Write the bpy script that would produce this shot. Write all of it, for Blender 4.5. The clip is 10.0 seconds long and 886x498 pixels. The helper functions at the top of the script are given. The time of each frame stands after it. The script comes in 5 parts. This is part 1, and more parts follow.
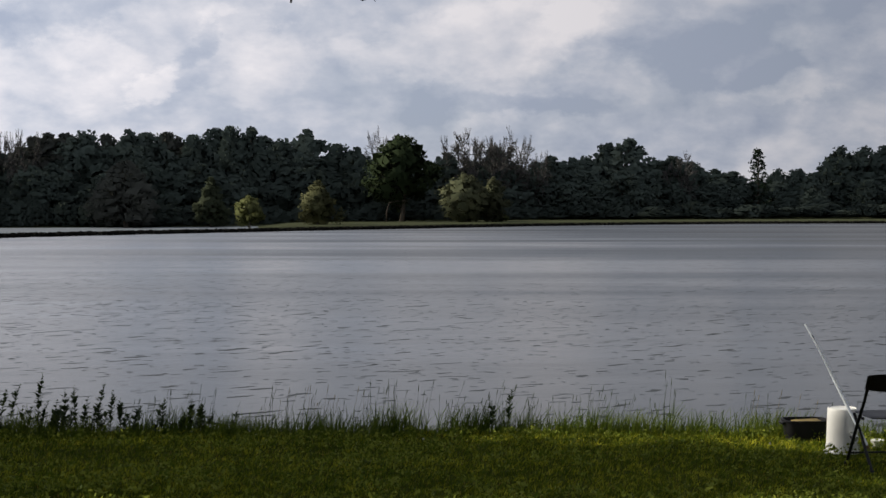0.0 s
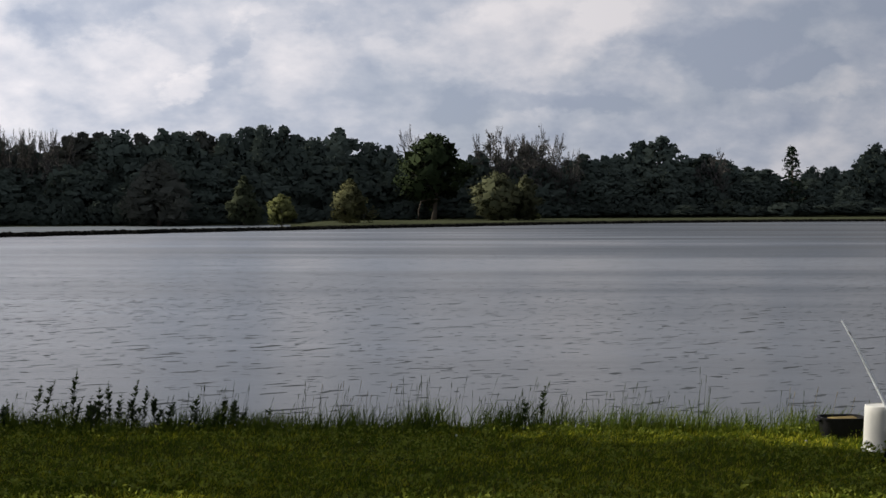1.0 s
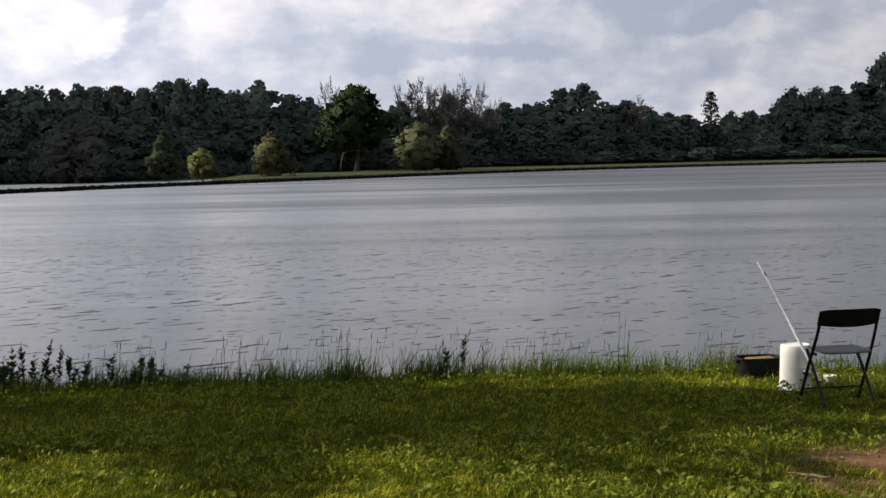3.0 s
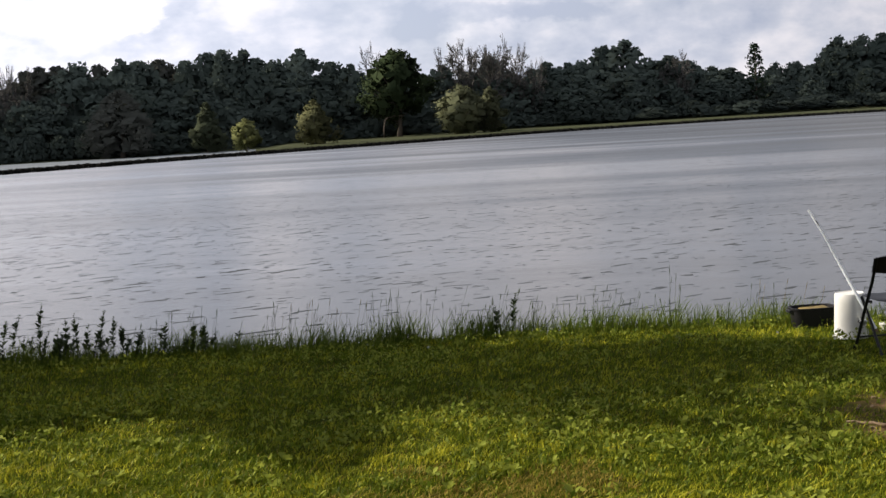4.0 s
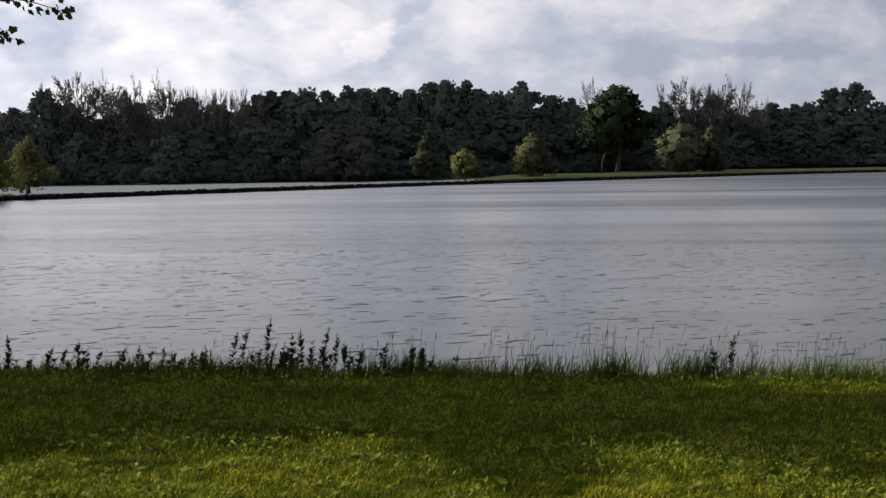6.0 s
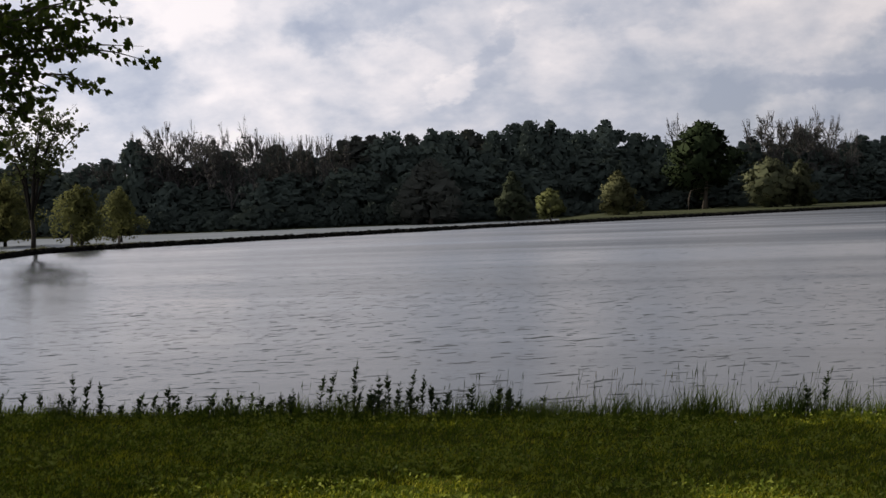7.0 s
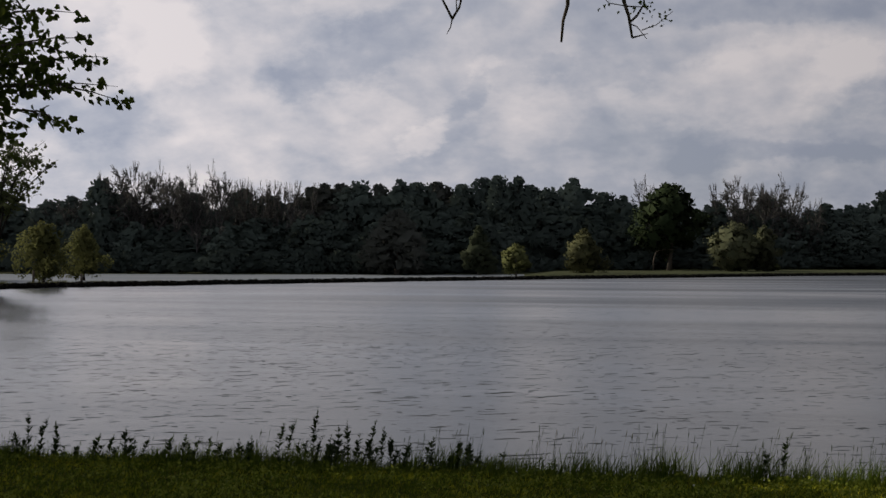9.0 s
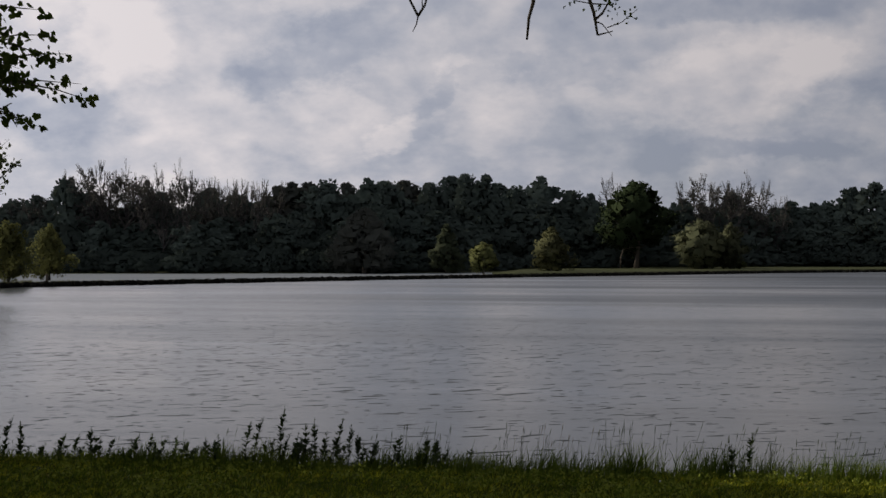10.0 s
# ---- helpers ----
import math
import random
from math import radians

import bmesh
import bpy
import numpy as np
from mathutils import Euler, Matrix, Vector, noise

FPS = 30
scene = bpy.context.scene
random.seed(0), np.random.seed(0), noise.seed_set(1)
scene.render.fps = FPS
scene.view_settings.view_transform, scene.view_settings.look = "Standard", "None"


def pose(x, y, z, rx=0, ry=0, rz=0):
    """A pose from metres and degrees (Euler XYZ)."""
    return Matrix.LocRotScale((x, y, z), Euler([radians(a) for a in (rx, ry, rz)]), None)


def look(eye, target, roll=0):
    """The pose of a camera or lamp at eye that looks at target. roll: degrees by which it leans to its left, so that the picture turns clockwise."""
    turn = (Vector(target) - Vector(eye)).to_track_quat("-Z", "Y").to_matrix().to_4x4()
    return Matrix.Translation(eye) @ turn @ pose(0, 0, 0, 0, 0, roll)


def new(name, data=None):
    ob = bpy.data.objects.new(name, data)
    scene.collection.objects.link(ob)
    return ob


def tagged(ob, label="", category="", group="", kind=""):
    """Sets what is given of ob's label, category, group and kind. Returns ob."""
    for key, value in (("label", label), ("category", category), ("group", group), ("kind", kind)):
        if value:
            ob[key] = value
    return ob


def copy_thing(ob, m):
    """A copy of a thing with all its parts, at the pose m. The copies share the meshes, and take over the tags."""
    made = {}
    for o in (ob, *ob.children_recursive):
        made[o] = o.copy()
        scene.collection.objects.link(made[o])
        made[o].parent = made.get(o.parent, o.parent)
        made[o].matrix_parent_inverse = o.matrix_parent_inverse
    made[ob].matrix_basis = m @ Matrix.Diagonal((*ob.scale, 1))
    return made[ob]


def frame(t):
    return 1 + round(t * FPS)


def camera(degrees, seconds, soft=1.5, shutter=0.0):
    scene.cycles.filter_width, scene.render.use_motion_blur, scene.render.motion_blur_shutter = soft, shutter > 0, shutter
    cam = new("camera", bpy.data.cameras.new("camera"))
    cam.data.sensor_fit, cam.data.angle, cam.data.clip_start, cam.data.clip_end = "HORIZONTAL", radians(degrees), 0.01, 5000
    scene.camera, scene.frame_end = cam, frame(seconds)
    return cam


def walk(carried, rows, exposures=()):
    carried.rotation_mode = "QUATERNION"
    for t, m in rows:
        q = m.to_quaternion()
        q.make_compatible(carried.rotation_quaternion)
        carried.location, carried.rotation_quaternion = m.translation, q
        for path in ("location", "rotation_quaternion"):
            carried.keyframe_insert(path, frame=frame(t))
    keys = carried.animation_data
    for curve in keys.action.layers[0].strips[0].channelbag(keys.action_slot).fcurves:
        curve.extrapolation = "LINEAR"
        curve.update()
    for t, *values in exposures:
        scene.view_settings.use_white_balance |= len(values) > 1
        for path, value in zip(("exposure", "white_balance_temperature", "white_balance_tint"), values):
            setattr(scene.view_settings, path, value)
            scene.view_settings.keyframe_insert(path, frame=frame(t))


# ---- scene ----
# camera: one eye in one place, turned by hand
EYE = 1.65
cam = camera(36.54, 10.0, soft=1.5)
ROWS = [
    (0.0, -0.004, -0.069, 0.061, -0.00, -1.86, 0.00),
    (0.5, -0.005, -0.038, 0.064, 0.68, -1.65, -0.08),
    (1.0, -0.014, -0.038, 0.038, 1.36, -1.92, 0.08),
    (1.2, -0.007, -0.009, 0.033, 1.65, -1.96, -0.24),
    (1.3, -0.014, 0.002, 0.028, 1.56, -2.88, 0.39),
    (1.4, -0.018, 0.006, 0.025, 1.68, -3.11, 0.41),
    (1.5, -0.033, 0.000, 0.045, 4.08, -3.12, 0.87),
    (1.6, -0.032, 0.035, 0.019, 5.33, -2.97, 1.40),
    (1.7, -0.039, 0.065, 0.005, 5.25, -2.79, 1.43),
    (2.0, 0.018, 0.043, 0.007, 0.52, -3.86, 1.96),
    (2.2, 0.030, 0.062, 0.026, -0.28, -3.64, 1.44),
    (3.3, 0.052, 0.052, 0.012, -2.15, -4.50, 1.22),
    (3.5, 0.023, 0.052, -0.010, -0.19, -4.84, 1.34),
    (3.8, 0.043, 0.038, 0.001, 1.45, -5.05, 2.41),
    (3.9, 0.057, 0.042, -0.013, 0.51, -4.87, 2.31),
    (4.0, 0.037, 0.097, -0.013, -0.11, -5.55, 3.18),
    (4.2, 0.005, -0.012, 0.003, 1.10, -6.47, 2.89),
    (4.3, 0.012, -0.103, 0.016, 4.27, -5.04, 2.56),
    (4.4, 0.021, -0.099, 0.019, 4.85, -4.47, 2.38),
    (4.5, 0.060, -0.033, -0.003, 2.97, -3.66, 0.44),
    (5.0, 0.054, 0.024, -0.014, 3.23, -3.88, 1.39),
    (5.3, 0.034, 0.009, -0.026, 4.30, -4.60, 0.45),
    (5.5, 0.031, 0.027, -0.034, 4.97, -4.82, 0.24),
    (5.8, 0.036, -0.011, -0.015, 5.26, -3.61, 0.52),
    (6.0, -0.031, -0.041, -0.010, 9.14, -3.82, 0.86),
    (6.2, -0.013, -0.011, -0.012, 10.27, -3.86, 0.73),
    (7.3, -0.031, -0.005, -0.026, 13.33, -0.83, 2.30),
    (7.5, -0.039, 0.002, -0.025, 13.30, -0.34, 2.13),
    (7.7, -0.043, 0.008, -0.032, 12.89, -0.83, 1.69),
    (7.8, -0.040, 0.008, -0.035, 12.02, -1.35, 1.78),
    (8.0, -0.037, -0.001, -0.034, 13.58, -0.86, 0.61),
    (8.2, -0.032, -0.011, -0.019, 12.31, -0.51, 0.11),
    (8.5, -0.024, -0.015, -0.024, 12.44, -0.21, 0.01),
    (9.0, -0.033, -0.016, -0.016, 11.31, 0.22, -0.17),
    (9.5, -0.004, -0.026, -0.016, 10.52, 0.58, 0.39),
    (10.0, -0.023, -0.014, -0.025, 9.94, 0.16, 0.01),
]
STOPS = [(0.0, -0.14, 6500, 10), (1.2, -0.16, 6500, 10), (1.6, 0.03, 6550, 10), (2.2, 0.08, 6600, 11), (3.3, 0.36, 6690, 12), (4.2, 0.5, 6640, 12), (4.5, 0.43, 6620, 12), (5.0, 0.12, 6610, 11), (5.5, 0.28, 6610, 11), (6.0, 0.05, 6590, 11), (6.2, 0.0, 6580, 11), (7.3, -0.36, 6700, 12), (7.5, -0.52, 6700, 12), (8.0, -0.58, 6700, 12), (10.0, -0.58, 6700, 12)]
walk(cam, [(t, pose(x, y, EYE + z, 90 + pitch, roll, yaw)) for t, x, y, z, yaw, pitch, roll in ROWS], STOPS)

# ---- light: broken cloud over a low warm sun from the side ----
SUN_AZ, SUN_EL = -82.0, 33.0     # degrees from +y towards +x, and above the horizon


def world_light():
    w = bpy.data.worlds.new("sky")
    scene.world = w
    w.use_nodes = True
    nt = w.node_tree
    nt.nodes.clear()
    N = nt.nodes.new
    out, bg = N("ShaderNodeOutputWorld"), N("ShaderNodeBackground")
    sky = N("ShaderNodeTexSky")
    sky.sky_type, sky.sun_disc = "NISHITA", False
    sky.sun_elevation, sky.sun_rotation = radians(SUN_EL), radians(SUN_AZ)
    tc, sep = N("ShaderNodeTexCoord"), N("ShaderNodeSeparateXYZ")
    nt.links.new(tc.outputs["Generated"], sep.inputs[0])

    def math_node(op, a, b=None, clamp=False):
        n = N("ShaderNodeMath")
        n.operation, n.use_clamp = op, clamp
        for i, v in enumerate((a, b)):
            if v is None:
                continue
            if isinstance(v, (int, float)):
                n.inputs[i].default_value = v
            else:
                nt.links.new(v, n.inputs[i])
        return n.outputs[0]

    # clouds lie on a high flat layer, so that they flatten towards the horizon
    up = math_node("ADD", math_node("MAXIMUM", sep.outputs[2], 0.0), 0.55)
    comb = N("ShaderNodeCombineXYZ")
    nt.links.new(math_node("DIVIDE", sep.outputs[0], up), comb.inputs[0])
    nt.links.new(math_node("DIVIDE", sep.outputs[1], up), comb.inputs[1])

    def noise_tex(scale, detail, rough, offset, distort=0.0, which=0):
        mp, tx = N("ShaderNodeMapping"), N("ShaderNodeTexNoise")
        mp.inputs["Location"].default_value = offset
        nt.links.new(comb.outputs[0], mp.inputs[0])
        nt.links.new(mp.outputs[0], tx.inputs["Vector"])
        tx.inputs["Scale"].default_value, tx.inputs["Detail"].default_value = scale, detail
        tx.inputs["Roughness"].default_value, tx.inputs["Distortion"].default_value = rough, distort
        return tx.outputs[which]

    # torn edges: the direction, shifted by turbulence
    wisp = N("ShaderNodeVectorMath")
    wisp.operation = "MULTIPLY_ADD"
    nt.links.new(noise_tex(7.0, 8.0, 0.64, (7.7, 2.2, 0.0), 0.0, 1), wisp.inputs[0])
    wisp.inputs[1].default_value = (0.11, 0.11, 0.08)
    shift = N("ShaderNodeVectorMath")
    shift.operation = "SUBTRACT"
    nt.links.new(tc.outputs["Generated"], shift.inputs[0])
    shift.inputs[1].default_value = (0.055, 0.055, 0.04)
    nt.links.new(shift.outputs[0], wisp.inputs[2])

    def billow(az, el, wide, high, amount, lean=0.0):
        """One cloud mass or gap: bearing, elevation, half width, half height and lean in degrees."""
        c, e_, k_ = radians(az), radians(el), radians(lean)
        mid = Vector((math.sin(c) * math.cos(e_), math.cos(c) * math.cos(e_), math.sin(e_)))
        along, above = Vector((math.cos(c), -math.sin(c), 0)), Vector((0, 0, 1))
        d = N("ShaderNodeVectorMath")
        d.operation = "SUBTRACT"
        nt.links.new(wisp.outputs[0], d.inputs[0])
        d.inputs[1].default_value = mid

        def axis(v, size):
            n = N("ShaderNodeVectorMath")
            n.operation = "DOT_PRODUCT"
            nt.links.new(d.outputs[0], n.inputs[0])
            n.inputs[1].default_value = v / radians(size)
            return math_node("POWER", math_node("ABSOLUTE", n.outputs["Value"]), 2.0)
        q = math_node("ADD", axis(along * math.cos(k_) + above * math.sin(k_), wide), axis(above * math.cos(k_) - along * math.sin(k_), high))
        g = N("ShaderNodeMapRange")
        g.interpolation_type = "SMOOTHSTEP"
        nt.links.new(q, g.inputs[0])
        for i, v in zip((1, 2, 3, 4), (0.15, 1.15, amount, 0.0)):
            g.inputs[i].default_value = v
        return g.outputs[0]

    def ramp(fac, stops):
        r = N("ShaderNodeValToRGB")
        els = r.color_ramp.elements
        while len(els) < len(stops):
            els.new(0.5)
        for e, (p, c) in zip(els, stops):
            e.position, e.color = p, (*c, 1)
        nt.links.new(fac, r.inputs[0])
        return r.outputs[0]

    def mix(fac, a, b):
        m = N("ShaderNodeMix")
        m.data_type = "RGBA"
        nt.links.new(fac, m.inputs[0])
        nt.links.new(a, m.inputs[6])
        nt.links.new(b, m.inputs[7])
        return m.outputs[2]

    body = noise_tex(3.4, 8.0, 0.55, (3.1, 1.7, 0.4), 0.2)
    fine = noise_tex(11.0, 6.0, 0.58, (0.2, 5.3, 1.1), 0.25)
    both = math_node("ADD", math_node("MULTIPLY", body, 0.62), math_node("MULTIPLY", fine, 0.22))
    # each head is lit on the side towards the sun
    for scale_, detail, rough_, step, amount in ((5.0, 7.0, 0.55, 0.05, 0.55), (12.0, 6.0, 0.55, 0.02, 0.34)):
        here = noise_tex(scale_, detail, rough_, (4.1, 0.6, 2.0), 0.15)
        there = noise_tex(scale_, detail, rough_, (4.1 - step, 0.6 - step * 0.7, 2.0), 0.15)
        both = math_node("ADD", both, math_node("MULTIPLY", math_node("SUBTRACT", here, there), amount))
    both = math_node("ADD", both, 0.055)
    for mass in ((-12.2, 5.3, 1.5, 0.9, 0.17, 25), (-16.3, 5.6, 3.4, 1.9, 0.06), (-14.6, 6.2, 1.8, 0.8, 0.06), (-8.3, 6.3, 2.6, 1.4, 0.05), (1.6, 6.9, 6.6, 1.8, 0.14, 8), (5.4, 7.6, 2.4, 0.9, 0.08, 25), (-5.0, 5.6, 6.0, 1.6, 0.06),
                 (14.4, 5.0, 2.2, 0.8, 0.12, 15), (-23.2, 8.8, 1.9, 3.2, 0.15, -12), (-15.4, 10.6, 2.6, 1.1, 0.13), (-19.6, 8.4, 2.6, 1.8, 0.09), (-2.0, 3.6, 9.0, 0.9, 0.03), (-29.5, 5.6, 1.0, 0.6, 0.12), (-9.6, 8.0, 0.9, 0.4, 0.07), (9.6, 6.9, 2.0, 0.7, 0.05), (19.0, 3.8, 4.0, 1.4, 0.05),
                 (11.2, 6.0, 4.4, 1.7, -0.15, -10), (-15.2, 8.2, 3.8, 1.3, -0.09, 10), (-26.0, 5.6, 3.2, 1.3, -0.10), (2.4, 10.2, 6.2, 1.2, -0.14, -4), (3.6, 4.3, 4.5, 0.7, -0.09, 5), (-10.6, 6.9, 1.6, 0.7, -0.06, 40), (-20.0, 4.0, 6.0, 1.0, -0.03), (20.0, 8.0, 5.0, 3.0, -0.07), (-17.6, 7.2, 1.4, 0.6, -0.05), (-6.5, 7.9, 1.6, 0.6, -0.06)):
        both = math_node("ADD", both, billow(*mass))
    cloud = ramp(both, [(0.32, (0.352, 0.396, 0.50)), (0.43, (0.453, 0.487, 0.575)), (0.53, (0.583, 0.594, 0.658)), (0.70, (0.785, 0.757, 0.785))])
    cover = ramp(body, [(0.30, (0.90, 0.90, 0.90)), (0.45, (0.99, 0.99, 0.99))])
    # the cloud is brighter on the sun's side
    side = math_node("ADD", math_node("MULTIPLY", sep.outputs[0], -0.68), 0.945)
    # and heavier overhead
    side = math_node("MULTIPLY", side, math_node("SUBTRACT", 1.0, math_node("MULTIPLY", math_node("MAXIMUM", math_node("SUBTRACT", sep.outputs[2], 0.2), 0.0), 0.75)))
    scale = N("ShaderNodeVectorMath")
    scale.operation = "SCALE"
    scale.inputs[3].default_value = 0.09
    nt.links.new(sky.outputs[0], scale.inputs[0])
    lit = N("ShaderNodeVectorMath")
    lit.operation = "SCALE"
    nt.links.new(mix(cover, scale.outputs[0], cloud), lit.inputs[0])
    nt.links.new(math_node("MAXIMUM", side, 0.5), lit.inputs[3])
    nt.links.new(lit.outputs[0], bg.inputs[0])
    bg.inputs[1].default_value = 1.14
    nt.links.new(bg.outputs[0], out.inputs[0])


world_light()
a, e = radians(SUN_AZ), radians(SUN_EL)
to_sun = Vector((math.sin(a) * math.cos(e), math.cos(a) * math.cos(e), math.sin(e)))
sun = new("sun", bpy.data.lights.new("sun", "SUN"))
sun.data.energy, sun.data.angle, sun.data.color = 5.0, radians(0.7), (1.0, 0.915, 0.76)
sun.matrix_world = look(to_sun * 50, (0, 0, 0))


# ---- materials ----
class Mat:
    """A small builder round one Principled material."""

    def __init__(self, name, rough=0.6, spec=0.5, metal=0.0):
        self.m = bpy.data.materials.new(name)
        self.m.use_nodes = True
        self.nt = self.m.node_tree
        self.b = self.nt.nodes["Principled BSDF"]
        self.b.inputs["Roughness"].default_value = rough
        self.b.inputs["Specular IOR Level"].default_value = spec
        self.b.inputs["Metallic"].default_value = metal
        self.tc = self.nt.nodes.new("ShaderNodeTexCoord")

    def link(self, a, b):
        self.nt.links.new(a, b)

    def noise(self, scale, detail=4.0, rough=0.55, stretch=(1, 1, 1), turn=0.0, distort=0.0, along=0.0):
        mp, tx = self.nt.nodes.new("ShaderNodeMapping"), self.nt.nodes.new("ShaderNodeTexNoise")
        mp.inputs["Scale"].default_value = stretch
        mp.inputs["Rotation"].default_value = (0, 0, radians(turn))
        base = self.tc.outputs["Object"]
        if along:
            first = self.nt.nodes.new("ShaderNodeMapping")
            first.inputs["Rotation"].default_value = (0, 0, radians(-along))
            self.link(base, first.inputs[0])
            base = first.outputs[0]
        self.link(base, mp.inputs[0])
        self.link(mp.outputs[0], tx.inputs["Vector"])
        tx.inputs["Scale"].default_value, tx.inputs["Detail"].default_value = scale, detail
        tx.inputs["Roughness"].default_value, tx.inputs["Distortion"].default_value = rough, distort
        return tx.outputs[0]

    def ramp(self, fac, *stops):
        r = self.nt.nodes.new("ShaderNodeValToRGB")
        els = r.color_ramp.elements
        while len(els) < len(stops):
            els.new(0.5)
        for el, (p, c) in zip(els, stops):
            el.position, el.color = p, (*c, 1)
        self.link(fac, r.inputs[0])
        return r.outputs[0]

    def mix(self, fac, x, y, mode="MIX"):
        n = self.nt.nodes.new("ShaderNodeMix")
        n.data_type, n.blend_type = "RGBA", mode
        for sock, v in ((n.inputs[0], fac), (n.inputs[6], x), (n.inputs[7], y)):
            if isinstance(v, (int, float)):
                sock.default_value = v
            elif isinstance(v, tuple):
                sock.default_value = (*v, 1)
            else:
                self.link(v, sock)
        return n.outputs[2]

    def math(self, op, x, y=0.0):
        n = self.nt.nodes.new("ShaderNodeMath")
        n.operation = op
        for i, v in enumerate((x, y)):
            if isinstance(v, (int, float)):
                n.inputs[i].default_value = v
            else:
                self.link(v, n.inputs[i])
        return n.outputs[0]

    def random(self):
        return self.nt.nodes.new("ShaderNodeObjectInfo").outputs["Random"]

    def island(self):
        return self.nt.nodes.new("ShaderNodeNewGeometry").outputs["Random Per Island"]

    def colour(self, c):
        if isinstance(c, tuple):
            self.b.inputs["Base Color"].default_value = (*c, 1)
        else:
            self.link(c, self.b.inputs["Base Color"])
        return self

    def bump(self, height, distance, strength=1.0, under=None):
        n = self.nt.nodes.new("ShaderNodeBump")
        n.inputs["Strength"].default_value, n.inputs["Distance"].default_value = strength, distance
        self.link(height, n.inputs["Height"])
        if under is not None:
            self.link(under, n.inputs["Normal"])
        self.link(n.outputs[0], self.b.inputs["Normal"])
        return n.outputs[0]

    def see_through(self, amount, tint):
        """Thin leaves let part of the light through."""
        t, mx = self.nt.nodes.new("ShaderNodeBsdfTranslucent"), self.nt.nodes.new("ShaderNodeMixShader")
        if isinstance(tint, tuple):
            t.inputs[0].default_value = (*tint, 1)
        else:
            self.link(tint, t.inputs[0])
        mx.inputs[0].default_value = amount
        self.link(self.b.outputs[0], mx.inputs[1])
        self.link(t.outputs[0], mx.inputs[2])
        self.link(mx.outputs[0], self.nt.nodes["Material Output"].inputs[0])
        return self


def leaf_material(name, dark, light, through_amount=0.35, rough=0.55, single=0.55, spec=0.08, grain=0.0):
    m = Mat(name, rough, spec)
    whole = m.math("ADD", m.math("MULTIPLY", m.island(), single), m.math("MULTIPLY", m.random(), 1 - single))
    if grain:
        # sprays of leaves seen from far off
        n = m.noise(grain, 3.0, 0.7)
        whole = m.math("ADD", m.math("MULTIPLY", whole, 0.6), m.math("MULTIPLY", m.math("SUBTRACT", n, 0.3), 0.45))
    c = m.ramp(whole, (0.1, dark), (0.9, light))
    m.colour(c)
    m.see_through(through_amount, c)
    return m.m


def turf_material():
    """Mown grass: blades vary singly and in patches."""
    m = Mat("grass_blade", 0.5, 0.08)
    patch = m.math("ADD", m.math("MULTIPLY", m.noise(7.0, 4.0, 0.75), 1.35), m.math("MULTIPLY", m.noise(0.9, 3.0, 0.6), 0.5))
    c = m.ramp(m.math("ADD", m.math("MULTIPLY", m.island(), 0.30), m.math("SUBTRACT", patch, 0.545)), (0.25, (0.030, 0.060, 0.005)), (0.52, (0.122, 0.162, 0.012)), (0.80, (0.490, 0.465, 0.036)))
    m.colour(c)
    m.see_through(0.3, c)
    return m.m


def bark_material(name, dark, light):
    m = Mat(name, 0.9, 0.2)
    n = m.noise(9.0, 5.0, 0.6, (1, 1, 0.2))
    m.colour(m.ramp(n, (0.3, dark), (0.7, light)))
    m.bump(n, 0.02, 0.8)
    return m.m


# greyed, bluish leaf colour: distance haze put into the far wood's leaves
WOODS = leaf_material("hazy_woods_leaf", (0.070, 0.092, 0.081), (0.110, 0.140, 0.122), 0.15, 0.8, 0.2, 0.02, 42.0)
# darkened copy of WOODS: puts the shade at the wood's foot into colour
SHADED_SHRUB = leaf_material("shaded_shrub_leaf", (0.054, 0.070, 0.062), (0.080, 0.102, 0.089), 0.15, 0.8, 0.2, 0.02, 42.0)
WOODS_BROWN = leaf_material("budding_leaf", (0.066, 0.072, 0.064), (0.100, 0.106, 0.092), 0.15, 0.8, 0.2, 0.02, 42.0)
TANGREEN = leaf_material("tan_green_leaf", (0.115, 0.120, 0.060), (0.180, 0.182, 0.096), 0.25, 0.7, 0.4, 0.03, 42.0)
FRESH = leaf_material("fresh_leaf", (0.120, 0.138, 0.052), (0.205, 0.216, 0.094), 0.4, 0.6, 0.4, 0.03, 42.0)
SILVER = leaf_material("silvery_leaf", (0.092, 0.102, 0.058), (0.165, 0.174, 0.104), 0.25, 0.7, 0.4, 0.03, 42.0)
DULL = leaf_material("dull_leaf", (0.050, 0.062, 0.038), (0.090, 0.104, 0.062), 0.2, 0.7, 0.4, 0.03, 42.0)
MAPLE = leaf_material("maple_leaf", (0.040, 0.064, 0.011), (0.110, 0.140, 0.024), 0.5)
NEW_LEAF = leaf_material("new_leaf", (0.040, 0.052, 0.022), (0.085, 0.100, 0.040), 0.35)
NEEDLE = leaf_material("needles", (0.012, 0.024, 0.014), (0.030, 0.045, 0.026), 0.1)
BARK = bark_material("bark", (0.045, 0.036, 0.028), (0.13, 0.11, 0.09))
BARE_BARK = bark_material("grey_bark", (0.055, 0.053, 0.052), (0.130, 0.122, 0.116))
DARK_BARK = bark_material("dark_bark", (0.014, 0.012, 0.010), (0.038, 0.033, 0.028))
PALE_BARK = bark_material("pale_bark", (0.11, 0.10, 0.085), (0.26, 0.24, 0.20))
BLADE = turf_material()
STRAW_BLADE = leaf_material("dry_grass_blade", (0.16, 0.120, 0.022), (0.34, 0.265, 0.055), 0.3, 0.6, 0.9)
